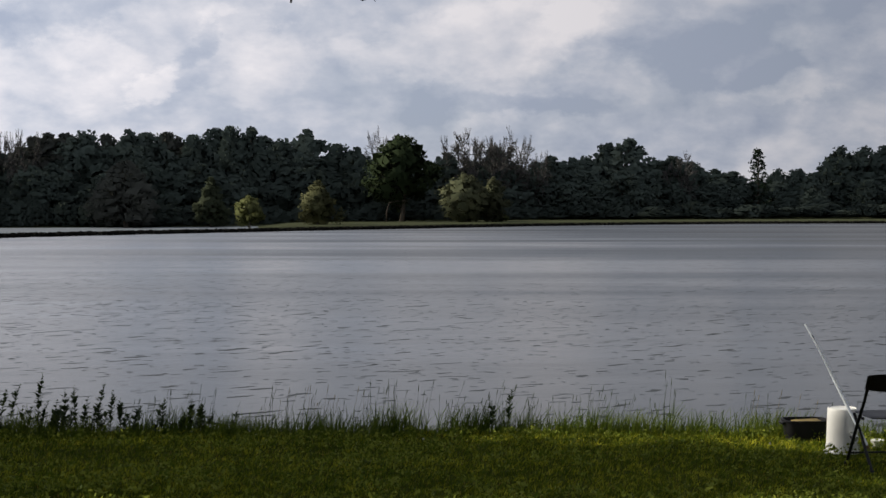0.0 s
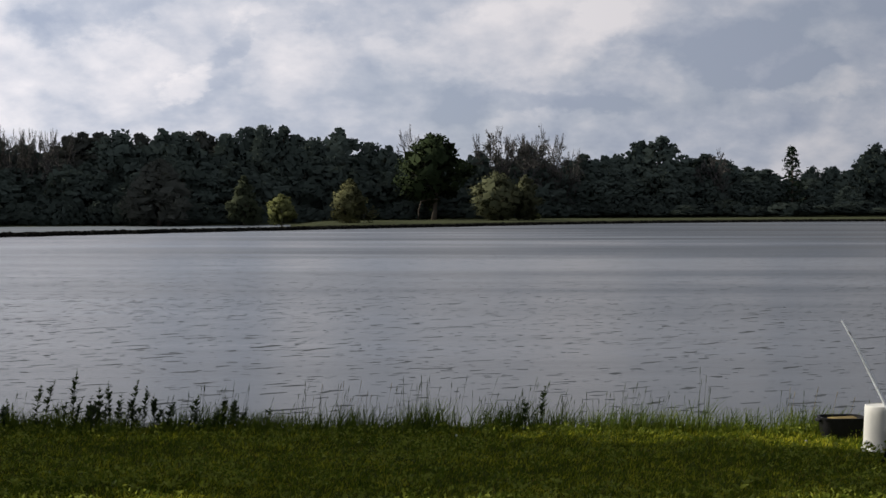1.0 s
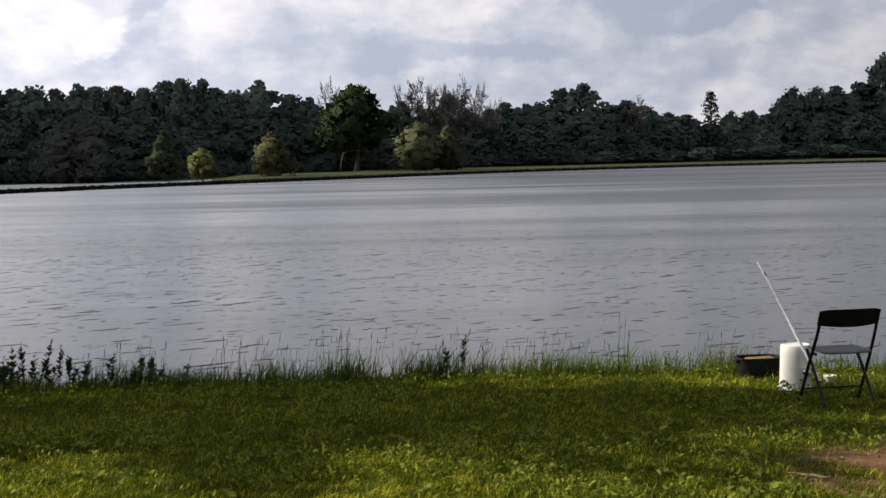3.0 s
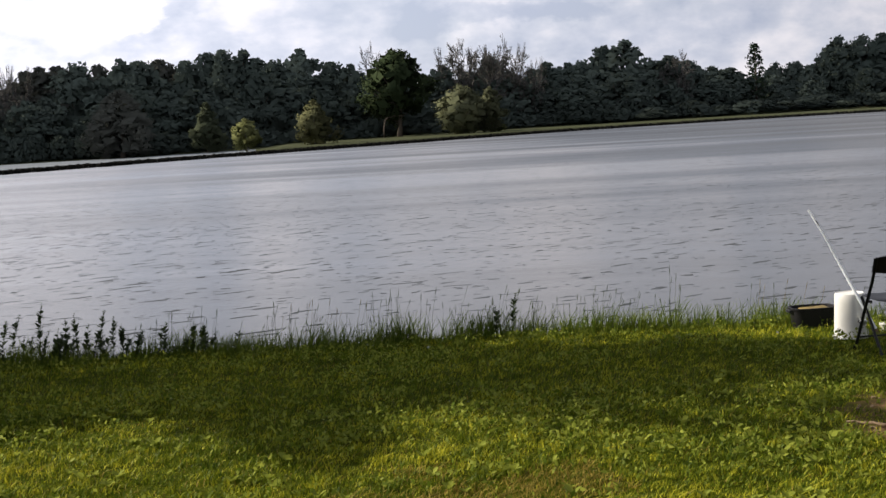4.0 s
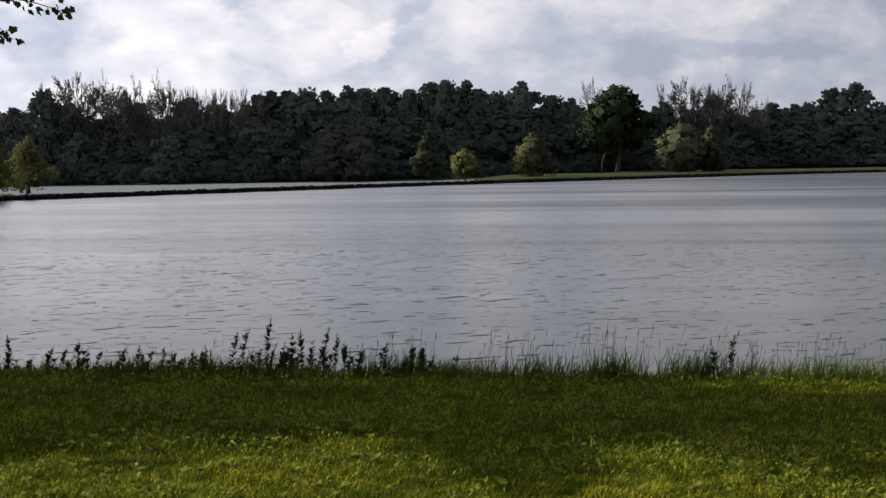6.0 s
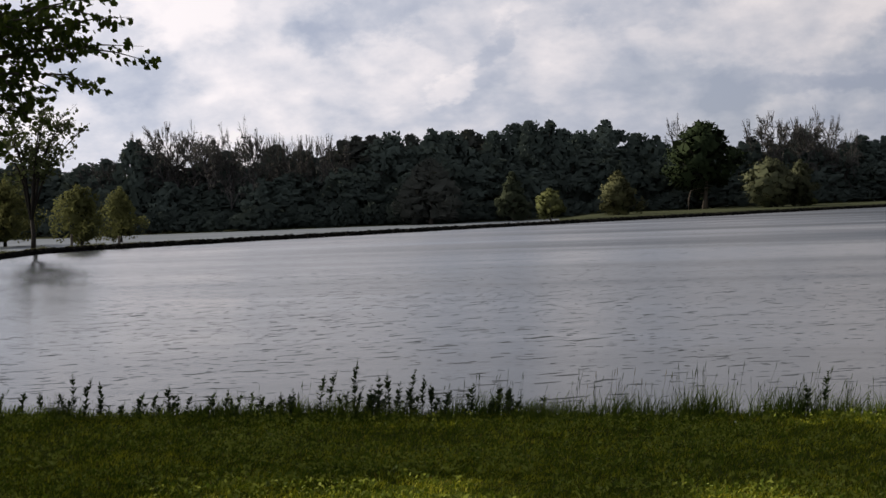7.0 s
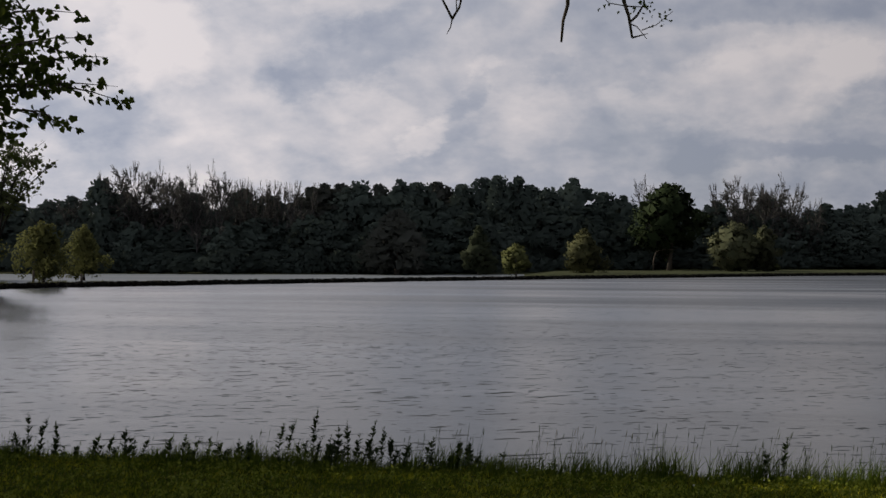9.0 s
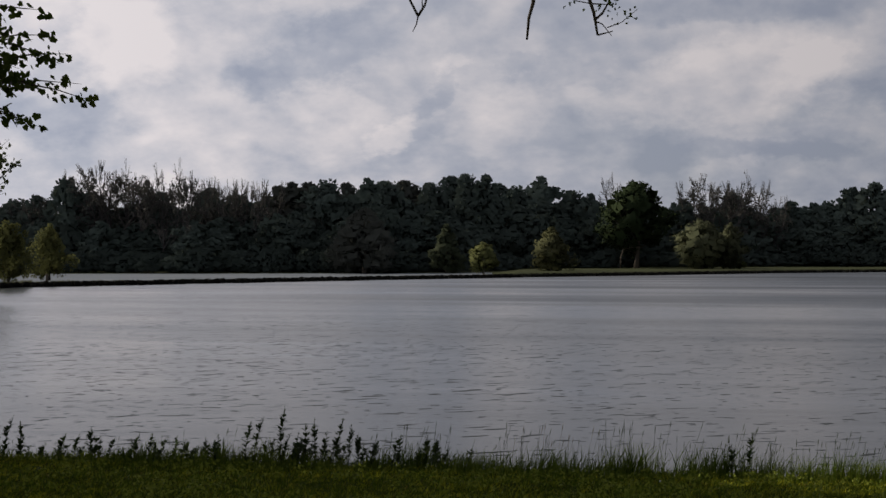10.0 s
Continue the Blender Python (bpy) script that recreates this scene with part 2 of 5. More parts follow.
BROAD = leaf_material("broad_leaf", (0.085, 0.125, 0.012), (0.36, 0.395, 0.065), 0.4, 0.55, 0.7, 0.06)
MARSH = leaf_material("marsh_blade", (0.075, 0.082, 0.036), (0.150, 0.150, 0.075), 0.3)
REED = leaf_material("shore_grass", (0.050, 0.090, 0.009), (0.150, 0.190, 0.026), 0.45)
STRAW = leaf_material("dry_stalk", (0.16, 0.13, 0.07), (0.30, 0.25, 0.14), 0.2)
WEED = leaf_material("weed_leaf", (0.028, 0.048, 0.018), (0.070, 0.096, 0.036), 0.35)


def ground_material():
    m = Mat("lawn_soil", 0.95, 0.03)
    big, fine = m.noise(0.55, 4.0, 0.6), m.noise(14.0, 5.0, 0.65)
    grass = m.mix(big, (0.032, 0.046, 0.001), (0.070, 0.078, 0.003))
    sep = m.nt.nodes.new("ShaderNodeSeparateXYZ")
    m.link(m.tc.outputs["Object"], sep.inputs[0])
    rough_grass = m.nt.nodes.new("ShaderNodeMapRange")     # coarse dry grass on the other shore
    m.link(sep.outputs[1], rough_grass.inputs[0])
    rough_grass.inputs[1].default_value, rough_grass.inputs[2].default_value = 50.0, 70.0
    grass = m.mix(rough_grass.outputs[0], grass, (0.068, 0.074, 0.046))
    grass = m.mix(m.math("MULTIPLY", fine, 0.6), grass, (0.016, 0.024, 0.001))
    dirt = m.mix(fine, (0.085, 0.045, 0.024), (0.25, 0.150, 0.085))
    # bare earth worn into the turf
    worn = None
    for cx, cy, r in ((4.12, 7.5, 1.72),):
        mp, ln = m.nt.nodes.new("ShaderNodeMapping"), m.nt.nodes.new("ShaderNodeVectorMath")
        mp.inputs["Location"].default_value = (-cx, -cy, 0)
        m.link(m.tc.outputs["Object"], mp.inputs[0])
        flat = m.nt.nodes.new("ShaderNodeVectorMath")
        flat.operation = "MULTIPLY"
        flat.inputs[1].default_value = (1, 1, 0)
        m.link(mp.outputs[0], flat.inputs[0])
        ln.operation = "LENGTH"
        m.link(flat.outputs[0], ln.inputs[0])
        d = m.math("DIVIDE", ln.outputs["Value"], r)
        d = m.math("ADD", d, m.math("MULTIPLY", m.math("SUBTRACT", m.noise(2.2, 5.0, 0.65), 0.5), 1.1))
        d = m.math("MULTIPLY", m.math("SUBTRACT", 1.0, d), 5.0)
        n = m.nt.nodes.new("ShaderNodeClamp")
        m.link(d, n.inputs[0])
        worn = n.outputs[0] if worn is None else m.math("MAXIMUM", worn, n.outputs[0])
    m.colour(m.mix(worn, grass, dirt))
    m.bump(fine, 0.03, 0.8)
    return m.m


def water_material(name, rough, slope, paleness=1.0):
    m = Mat(name, rough, 0.5)
    m.b.inputs["IOR"].default_value = 1.333
    m.colour(m.ramp(m.noise(0.03, 3.0), (0.3, (0.048 * paleness, 0.054 * paleness, 0.060 * paleness)), (0.7, (0.063 * paleness, 0.070 * paleness, 0.077 * paleness))))
    gust = m.ramp(m.noise(0.045, 4.0, 0.6, (0.35, 1.4, 1), 4.0), (0.38, (0.15, 0.15, 0.15)), (0.55, (1, 1, 1)))
    swell = m.noise(0.30, 2.0, 0.5, (0.6, 1.4, 1), 10.0, 0.3)
    # short separate crests on a smoother sheet
    crest = None
    for stretch, turn, lo, hi, amount in (((2.8, 6.0, 1), 26.0, 0.715, 0.74, 0.9), ((1.5, 5.0, 1), 36.0, 0.73, 0.755, 1.0), ((5.0, 8.5, 1), 8.0, 0.70, 0.735, 0.7)):
        c = m.math("MULTIPLY", m.ramp(m.noise(1.0, 0.6, 0.5, stretch, 0.0, 0.0, turn), (lo, (0, 0, 0)), (hi, (1, 1, 1))), amount)
        crest = c if crest is None else m.math("ADD", crest, c)
    crest = m.math("MULTIPLY", crest, gust)
    # calmer towards the sheltered far bank
    sep, calm = m.nt.nodes.new("ShaderNodeSeparateXYZ"), m.nt.nodes.new("ShaderNodeMapRange")
    m.link(m.tc.outputs["Object"], sep.inputs[0])
    m.link(sep.outputs[1], calm.inputs[0])
    for i, v in zip((1, 2, 3, 4), (18.0, 75.0, 1.0, 0.10)):
        calm.inputs[i].default_value = v
    crest = m.math("MULTIPLY", crest, calm.outputs[0])
    few = m.nt.nodes.new("ShaderNodeMapRange")
    m.link(sep.outputs[0], few.inputs[0])
    for i, v in zip((1, 2, 3, 4), (-8.0, 6.0, 1.0, 0.5)):
        few.inputs[i].default_value = v
    crest = m.math("MULTIPLY", crest, few.outputs[0])
    ripple = m.noise(6.5, 3.0, 0.6, (0.6, 1.6, 1), 14.0, 0.4)
    # a tilt in the normals, stronger in wind lanes, makes the water mirror sky
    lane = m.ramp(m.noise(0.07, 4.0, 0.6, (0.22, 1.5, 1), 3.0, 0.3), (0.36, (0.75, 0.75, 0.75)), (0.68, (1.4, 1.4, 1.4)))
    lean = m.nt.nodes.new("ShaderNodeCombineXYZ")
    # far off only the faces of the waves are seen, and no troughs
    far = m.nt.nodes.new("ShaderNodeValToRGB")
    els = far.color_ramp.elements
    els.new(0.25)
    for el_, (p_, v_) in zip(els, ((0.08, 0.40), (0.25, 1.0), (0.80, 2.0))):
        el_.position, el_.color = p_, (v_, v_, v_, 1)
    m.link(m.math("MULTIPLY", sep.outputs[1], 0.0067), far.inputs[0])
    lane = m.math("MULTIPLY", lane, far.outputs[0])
    # more tilt towards +x, put in to darken the water on that side
    right_dim = m.nt.nodes.new("ShaderNodeMapRange")
    m.link(sep.outputs[0], right_dim.inputs[0])
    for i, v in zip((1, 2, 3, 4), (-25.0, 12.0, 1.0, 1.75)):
        right_dim.inputs[i].default_value = v
    lane = m.math("MULTIPLY", lane, right_dim.outputs[0])
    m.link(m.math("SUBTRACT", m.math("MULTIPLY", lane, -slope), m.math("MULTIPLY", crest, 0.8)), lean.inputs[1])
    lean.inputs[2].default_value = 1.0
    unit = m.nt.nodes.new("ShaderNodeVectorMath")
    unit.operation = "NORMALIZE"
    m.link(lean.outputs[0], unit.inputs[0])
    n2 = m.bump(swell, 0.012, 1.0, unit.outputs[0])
    m.bump(ripple, 0.0014, 1.0, n2)
    return m.m


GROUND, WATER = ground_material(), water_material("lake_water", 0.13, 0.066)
# raised base colour stands in for sky reflection on the pool
POND = water_material("sky_pale_pond_water", 0.3, 0.18, 3.0)


def plain(name, c, rough=0.5, spec=0.5, metal=0.0, vary=0.25, scale=12.0, bump=0.0):
    m = Mat(name, rough, spec, metal)
    n = m.noise(scale, 5.0, 0.6)
    lo, hi = tuple(v * (1 - vary) for v in c), tuple(min(1, v * (1 + vary)) for v in c)
    m.colour(m.ramp(n, (0.3, lo), (0.7, hi)))
    if bump:
        m.bump(n, bump, 0.6)
    return m.m


# blacker than wet stone: the bank's shade is painted into this colour
SHADED_BANK = plain("shaded_wet_bank", (0.011, 0.011, 0.010), 1.0, 0.0, 0, 0.5, 2.0, 0.02)
ROD_WHITE = plain("white_enamel", (0.78, 0.83, 0.90), 0.3, 0.5, 0, 0.04, 20.0)
WHITE = plain("white_plastic", (0.68, 0.68, 0.66), 0.42, 0.45, 0, 0.05, 6.0)
BLACK_PLASTIC = plain("black_plastic", (0.010, 0.010, 0.012), 0.55, 0.25, 0, 0.2, 20.0)
BLACK_STEEL = plain("black_enamel", (0.009, 0.009, 0.010), 0.4, 0.3, 0.0, 0.2, 30.0)
SEAT_GREY = plain("grey_vinyl", (0.024, 0.025, 0.028), 0.5, 0.35, 0, 0.15, 40.0)
TAN = plain("tan_card", (0.21, 0.16, 0.065), 0.8, 0.2, 0, 0.3, 9.0)
STEEL = plain("brushed_steel", (0.45, 0.45, 0.46), 0.35, 0.5, 0.9, 0.1, 40.0)
CORK = plain("cork", (0.20, 0.13, 0.07), 0.85, 0.2, 0, 0.3, 60.0)
DEAD_WOOD = plain("dead_wood", (0.24, 0.17, 0.11), 0.9, 0.2, 0, 0.35, 25.0, 0.004)
FLUFF = plain("seed_fluff", (0.70, 0.70, 0.66), 0.9, 0.1, 0, 0.1, 50.0)


# ---- mesh helpers ----
def mesh_of(name, verts, faces, mat, smooth=False):
    me = bpy.data.meshes.new(name)
    me.from_pydata([tuple(v) for v in verts], [], faces)
    me.materials.append(mat)
    if smooth:
        me.polygons.foreach_set("use_smooth", [True] * len(me.polygons))
    me.update()
    return me


def mesh_np(name, verts, quads, mat, normals=None):
    """A mesh from arrays of corners (n x 3) and faces (m x 3 or m x 4), if wanted with soft normals."""
    me = bpy.data.meshes.new(name)
    k = quads.shape[1]
    me.vertices.add(len(verts))
    me.vertices.foreach_set("co", verts.astype(np.float32).ravel())
    me.loops.add(quads.size)
    me.loops.foreach_set("vertex_index", quads.astype(np.int32).ravel())
    me.polygons.add(len(quads))
    me.polygons.foreach_set("loop_start", np.arange(0, quads.size, k, dtype=np.int32))
    me.update(calc_edges=True)
    me.materials.append(mat)
    if normals is not None:
        me.polygons.foreach_set("use_smooth", [True] * len(me.polygons))
        me.normals_split_custom_set_from_vertices(normals)
    return me


def part(name, bm, material, parent, label=""):
    """One mesh object under a thing or a part; bm may be a bmesh or a finished mesh."""
    if isinstance(bm, bmesh.types.BMesh):
        me = bpy.data.meshes.new(name)
        bm.to_mesh(me)
        bm.free()
        me.materials.append(material)
        me.polygons.foreach_set("use_smooth", [True] * len(me.polygons))
        if hasattr(me, "set_sharp_from_angle"):
            me.set_sharp_from_angle(angle=radians(40))
    else:
        me = bm
    ob = new(name, me)
    ob.parent = parent
    return tagged(ob, label)


def tube(path, radii, sides=6):
    """Rings of a round limb along a path: vertices and quads."""
    verts, faces = [], []
    pts = [Vector(p) for p in path]
    side = None
    for i, p in enumerate(pts):
        way = (pts[min(i + 1, len(pts) - 1)] - pts[max(i - 1, 0)]).normalized()
        if side is None:
            side = way.orthogonal().normalized()
        side = (side - way * side.dot(way)).normalized()
        up = way.cross(side)
        for k in range(sides):
            t = 2 * math.pi * k / sides
            verts.append(p + (side * math.cos(t) + up * math.sin(t)) * radii[i])
    for i in range(len(pts) - 1):
        for k in range(sides):
            k2 = (k + 1) % sides
            faces.append((i * sides + k, i * sides + k2, (i + 1) * sides + k2, (i + 1) * sides + k))
    faces.append(tuple(range(sides))[::-1])
    faces.append(tuple((len(pts) - 1) * sides + k for k in range(sides)))
    return verts, faces


class Limbs:
    """Collects tubes into one mesh."""

    def __init__(self):
        self.v, self.f = [], []

    def add(self, path, radii, sides=6):
        v, f = tube(path, radii, sides)
        n = len(self.v)
        self.v += v
        self.f += [tuple(i + n for i in q) for q in f]

    def mesh(self, name, mat):
        return mesh_of(name, self.v, self.f, mat, True)


def tube_bm(path, radii, sides=8):
    bm = bmesh.new()
    v, f = tube(path, radii, sides)
    vs = [bm.verts.new(p) for p in v]
    for q in f:
        bm.faces.new([vs[i] for i in q])
    return bm


def leaf_quads(rng, centres, size, flat=0.0, long=1.35):
    """Small bent leaf clumps, each a kite of two triangles, turned at random about the given centres."""
    n = len(centres)
    u = rng.normal(size=(n, 3))
    u /= np.linalg.norm(u, axis=1)[:, None]
    w = rng.normal(size=(n, 3))
    w[:, 2] *= 1 - flat
    w -= u * (w * u).sum(1)[:, None]
    w /= np.linalg.norm(w, axis=1)[:, None]
    s = (size * rng.uniform(0.6, 1.35, n))[:, None]
    nrm = np.cross(u, w)
    v = np.stack([centres - u * s * long * 0.5, centres + w * s * 0.5 + nrm * s * 0.15, centres + u * s * long * 0.5, centres - w * s * 0.5 + nrm * s * 0.15], 1).reshape(-1, 3)
    q = np.arange(4 * n).reshape(n, 4)
    return v, q


# ---- ground, water and far shore ----
def interp(x, xs, ys):
    return float(np.interp(x, xs, ys))


FAR_AZ = [-62, -45, -36, -31.6, -29.4, -27.2, -22.5, -17.8, -13, -8, -1, 5.2, 12.3, 18.3, 20.4, 30, 45, 62]
FAR_R = [32, 58, 70, 80, 90, 93, 98, 104, 112, 121, 137, 157, 175, 186, 189, 195, 150, 40]
SHORE_Y, WATER_Z = 12.12, -0.65


def far_r(az):
    return interp(az, FAR_AZ, FAR_R)


def lawn_z(x, y):
    z = -0.030 * max(0.0, min(y, 12.4))
    return z + 0.018 * noise.noise((x * 0.55, y * 0.55, 3.0)) + 0.008 * noise.noise((x * 2.1, y * 2.1, 7.0))


def shore_y(x):
    return SHORE_Y + 0.16 * noise.noise((x * 0.35, 1.3, 0)) + 0.08 * noise.noise((x * 1.7, 4.1, 0)) - 0.05 * max(0, x - 3)


def land_z(az, r):
    return -0.2 + max(0.0, r - 150) * 0.005 - (0.3 if az < -5 and r < 156 else 0.0)


def woods_r(az):
    return 152 + 2.1 * max(0.0, az + 11) + 0.5 * max(0.0, -20 - az)


def build_ground():
    cols = [-180 + 6 * i for i in range(20)] + [-60 + 0.6 * i for i in range(200)] + [60 + 6 * i for i in range(20)]
    verts, faces, rows = [], [], None
    for az in cols:
        s, c = math.sin(radians(az)), math.cos(radians(az))
        wet = abs(az) < 62
        near = SHORE_Y / c if wet else 30.0
        if wet:
            for _ in range(3):
                near = shore_y(near * s) / c
        ring = [(near * k / 16, None) for k in range(1, 16)]
        ring += [(near - 0.25, None), (near - 0.08, None), (near + 0.10, -0.44), (near + 0.32, -0.60), (near + 0.6, -0.8), (near + 2.5, -1.4)] if wet else \
            [(near + k, 0.0) for k in (0.2, 0.5, 1, 2, 3, 5)]
        d = far_r(az) + 0.8 * noise.noise((az * 0.9, 0, 0)) if wet else 60.0
        pond = max(0.0, min(1.0, (-6.5 - az) / 2.5))       # a second pool lies behind the bank on this side
        back = woods_r(az) - 5.0
        far = [(d - 6, -1.4), (d - 0.6, -0.85), (d, -0.62), (d + 0.4, -0.46 + 0.1 * (1 - pond)), (d + 0.9, -0.42 + 0.17 * (1 - pond)), (d + 2.2, -0.43 + 0.2 * (1 - pond))]
        far += [(d + 3.2, -0.24 - 0.7 * pond), (max(d + 6, back - 2), -0.24 - 0.7 * pond), (max(d + 7.5, back), -0.24 - 0.34 * pond), (max(d + 9, back + 4), -0.2 - 0.25 * pond)]
        far += [(240, 0.3), (420, 1.0), (1200, 2.0), (4800, 3.0)]
        if not wet:
            far = [(d + k * 8, 0.0) for k in range(10)] + [(240, 0.2), (420, 0.6), (1200, 1.0), (4800, 2.0)]
        ring += far
        rows = len(ring)
        for r, z in ring:
            x, y = r * s, r * c
            verts.append((x, y, lawn_z(x, y) if z is None else z))
    n = len(cols)
    verts.append((0, 0, lawn_z(0, 0)))
    for i in range(n):
        j = (i + 1) % n
        faces.append((len(verts) - 1, j * rows, i * rows))
        for k in range(rows - 1):
            faces.append((i * rows + k, j * rows + k, j * rows + k + 1, i * rows + k + 1))
    ob = new("ground", mesh_of("ground", verts, faces, GROUND, True))
    return tagged(ob, "mown green lawn sloping down to a lake bank, flat grassy far shore", "ground", kind="structure")


build_ground()
R = 1200.0
water = new("water", mesh_of("water", [(-R, -R, WATER_Z), (R, -R, WATER_Z), (R, R, WATER_Z), (-R, R, WATER_Z)], [(0, 1, 2, 3)], WATER))
tagged(water, "grey rippled lake water under a cloudy sky", "water", kind="structure")


def polar(az, r, z=0.0):
    return Vector((r * math.sin(radians(az)), r * math.cos(radians(az)), z))


def build_pond():
    """The pool behind the bank, painted pale like the sky it mirrors."""
    verts, faces = [], []
    cols = [-40 + 0.6 * i for i in range(61)]
    for az in cols:
        verts += [polar(az, far_r(az) + 2.6, WATER_Z + 0.03), polar(az, woods_r(az) - 3.0, WATER_Z + 0.03)]
    faces = [(2 * i, 2 * i + 2, 2 * i + 3, 2 * i + 1) for i in range(len(cols) - 1)]
    ob = new("pond", mesh_of("pond", verts, faces, POND))
    tagged(ob, "strip of a second pool behind the bank, painted pale as mirrored sky", "water", kind="structure")


build_pond()


def build_riprap():
    rng = np.random.default_rng(5)
    verts, faces = [], []
    base = [(-1, -1, -1), (1, -1, -1), (1, 1, -1), (-1, 1, -1), (-0.7, -0.6, 1), (0.6, -0.7, 0.8), (0.7, 0.6, 1), (-0.6, 0.7, 0.9)]
    quads = [(3, 2, 1, 0), (4, 5, 6, 7), (0, 1, 5, 4), (1, 2, 6, 5), (2, 3, 7, 6), (3, 0, 4, 7)]
    for _ in range(9000):
        az = rng.uniform(-33, 22)
        p = polar(az, far_r(az) + 0.8 * noise.noise((az * 0.9, 0, 0)) + rng.uniform(-0.35, 0.75))
        p.z = WATER_Z + rng.uniform(0.0, 0.22)
        s = rng.uniform(0.08, 0.20)
        m = Matrix.Translation(p) @ Euler(rng.uniform(-0.5, 0.5, 3) + np.array([0, 0, rng.uniform(0, 6)])).to_matrix().to_4x4()
        n = len(verts)
        verts += [m @ Vector((v[0] * s * rng.uniform(0.7, 1.3), v[1] * s, v[2] * s * 0.6)) for v in base]
        faces += [tuple(i + n for i in q) for q in quads]
    ob = new("shore_stones", mesh_of("shore_stones", verts, faces, SHADED_BANK))
    tagged(ob, "wet stones lining the far bank at the waterline, blackened for shade", "stones", kind="stuff")


build_riprap()


def build_bank():
    """Wet far-bank soil, blackened for the undercut's shade, with coarse marsh grass on top."""
    rng = np.random.default_rng(61)
    cols = [-34 + 0.25 * i for i in range(226)]
    verts, faces = [], []
    for az in cols:
        d = far_r(az) + 0.8 * noise.noise((az * 0.9, 0, 0))
        j = 0.10 * noise.noise((az * 7.0, 3.0, 0))
        verts += [polar(az, d - 0.45 + j, WATER_Z - 0.1), polar(az, d - 0.40 + j, WATER_Z + 0.06), polar(az, d + 0.1, -0.44 + 0.4 * j), polar(az, d + 0.6 + j, -0.36 + 0.4 * j), polar(az, d + 1.0, -0.60)]
    for i in range(len(cols) - 1):
        faces += [(5 * i + k, 5 * i + 5 + k, 5 * i + 6 + k, 5 * i + 1 + k) for k in range(4)]
    ob = new("far_bank", mesh_of("far_bank", verts, faces, SHADED_BANK, True))
    tagged(ob, "wet soil of the low undercut far bank, blackened for its shade", "bank", kind="structure")
    az = rng.uniform(-34, -22, 5000)
    base = np.array([polar(a_, far_r(a_) + rng.uniform(0.9, 2.4), -0.45) for a_ in az])
    clump = np.array([max(0.1, 0.55 + 0.9 * noise.noise((a_ * 1.3, 5.0, 0)) + 0.4 * noise.noise((a_ * 6.0, 1.0, 0))) for a_ in az])
    h = rng.uniform(0.15, 0.5, len(az)) * clump * np.interp(az, [-29, -22], [1.0, 0.4])
    ob = new("marsh_grass", blades_mesh("marsh_grass", rng, base, h, rng.uniform(0.02, 0.05, len(az)), rng.uniform(0.2, 0.8, len(az)), MARSH, 2))
    tagged(ob, "coarse olive marsh grass along the top of the far bank", "grass", kind="stuff")


# ---- far trees ----
CHUNK_V = np.array([(x, y, z) for z in (-0.6, 0.6) for x, y in ((-0.6, -0.6), (0.6, -0.6), (0.6, 0.6), (-0.6, 0.6))])
CHUNK_Q = np.array([(3, 2, 1, 0), (4, 5, 6, 7), (0, 1, 5, 4), (1, 2, 6, 5), (2, 3, 7, 6), (3, 0, 4, 7)])


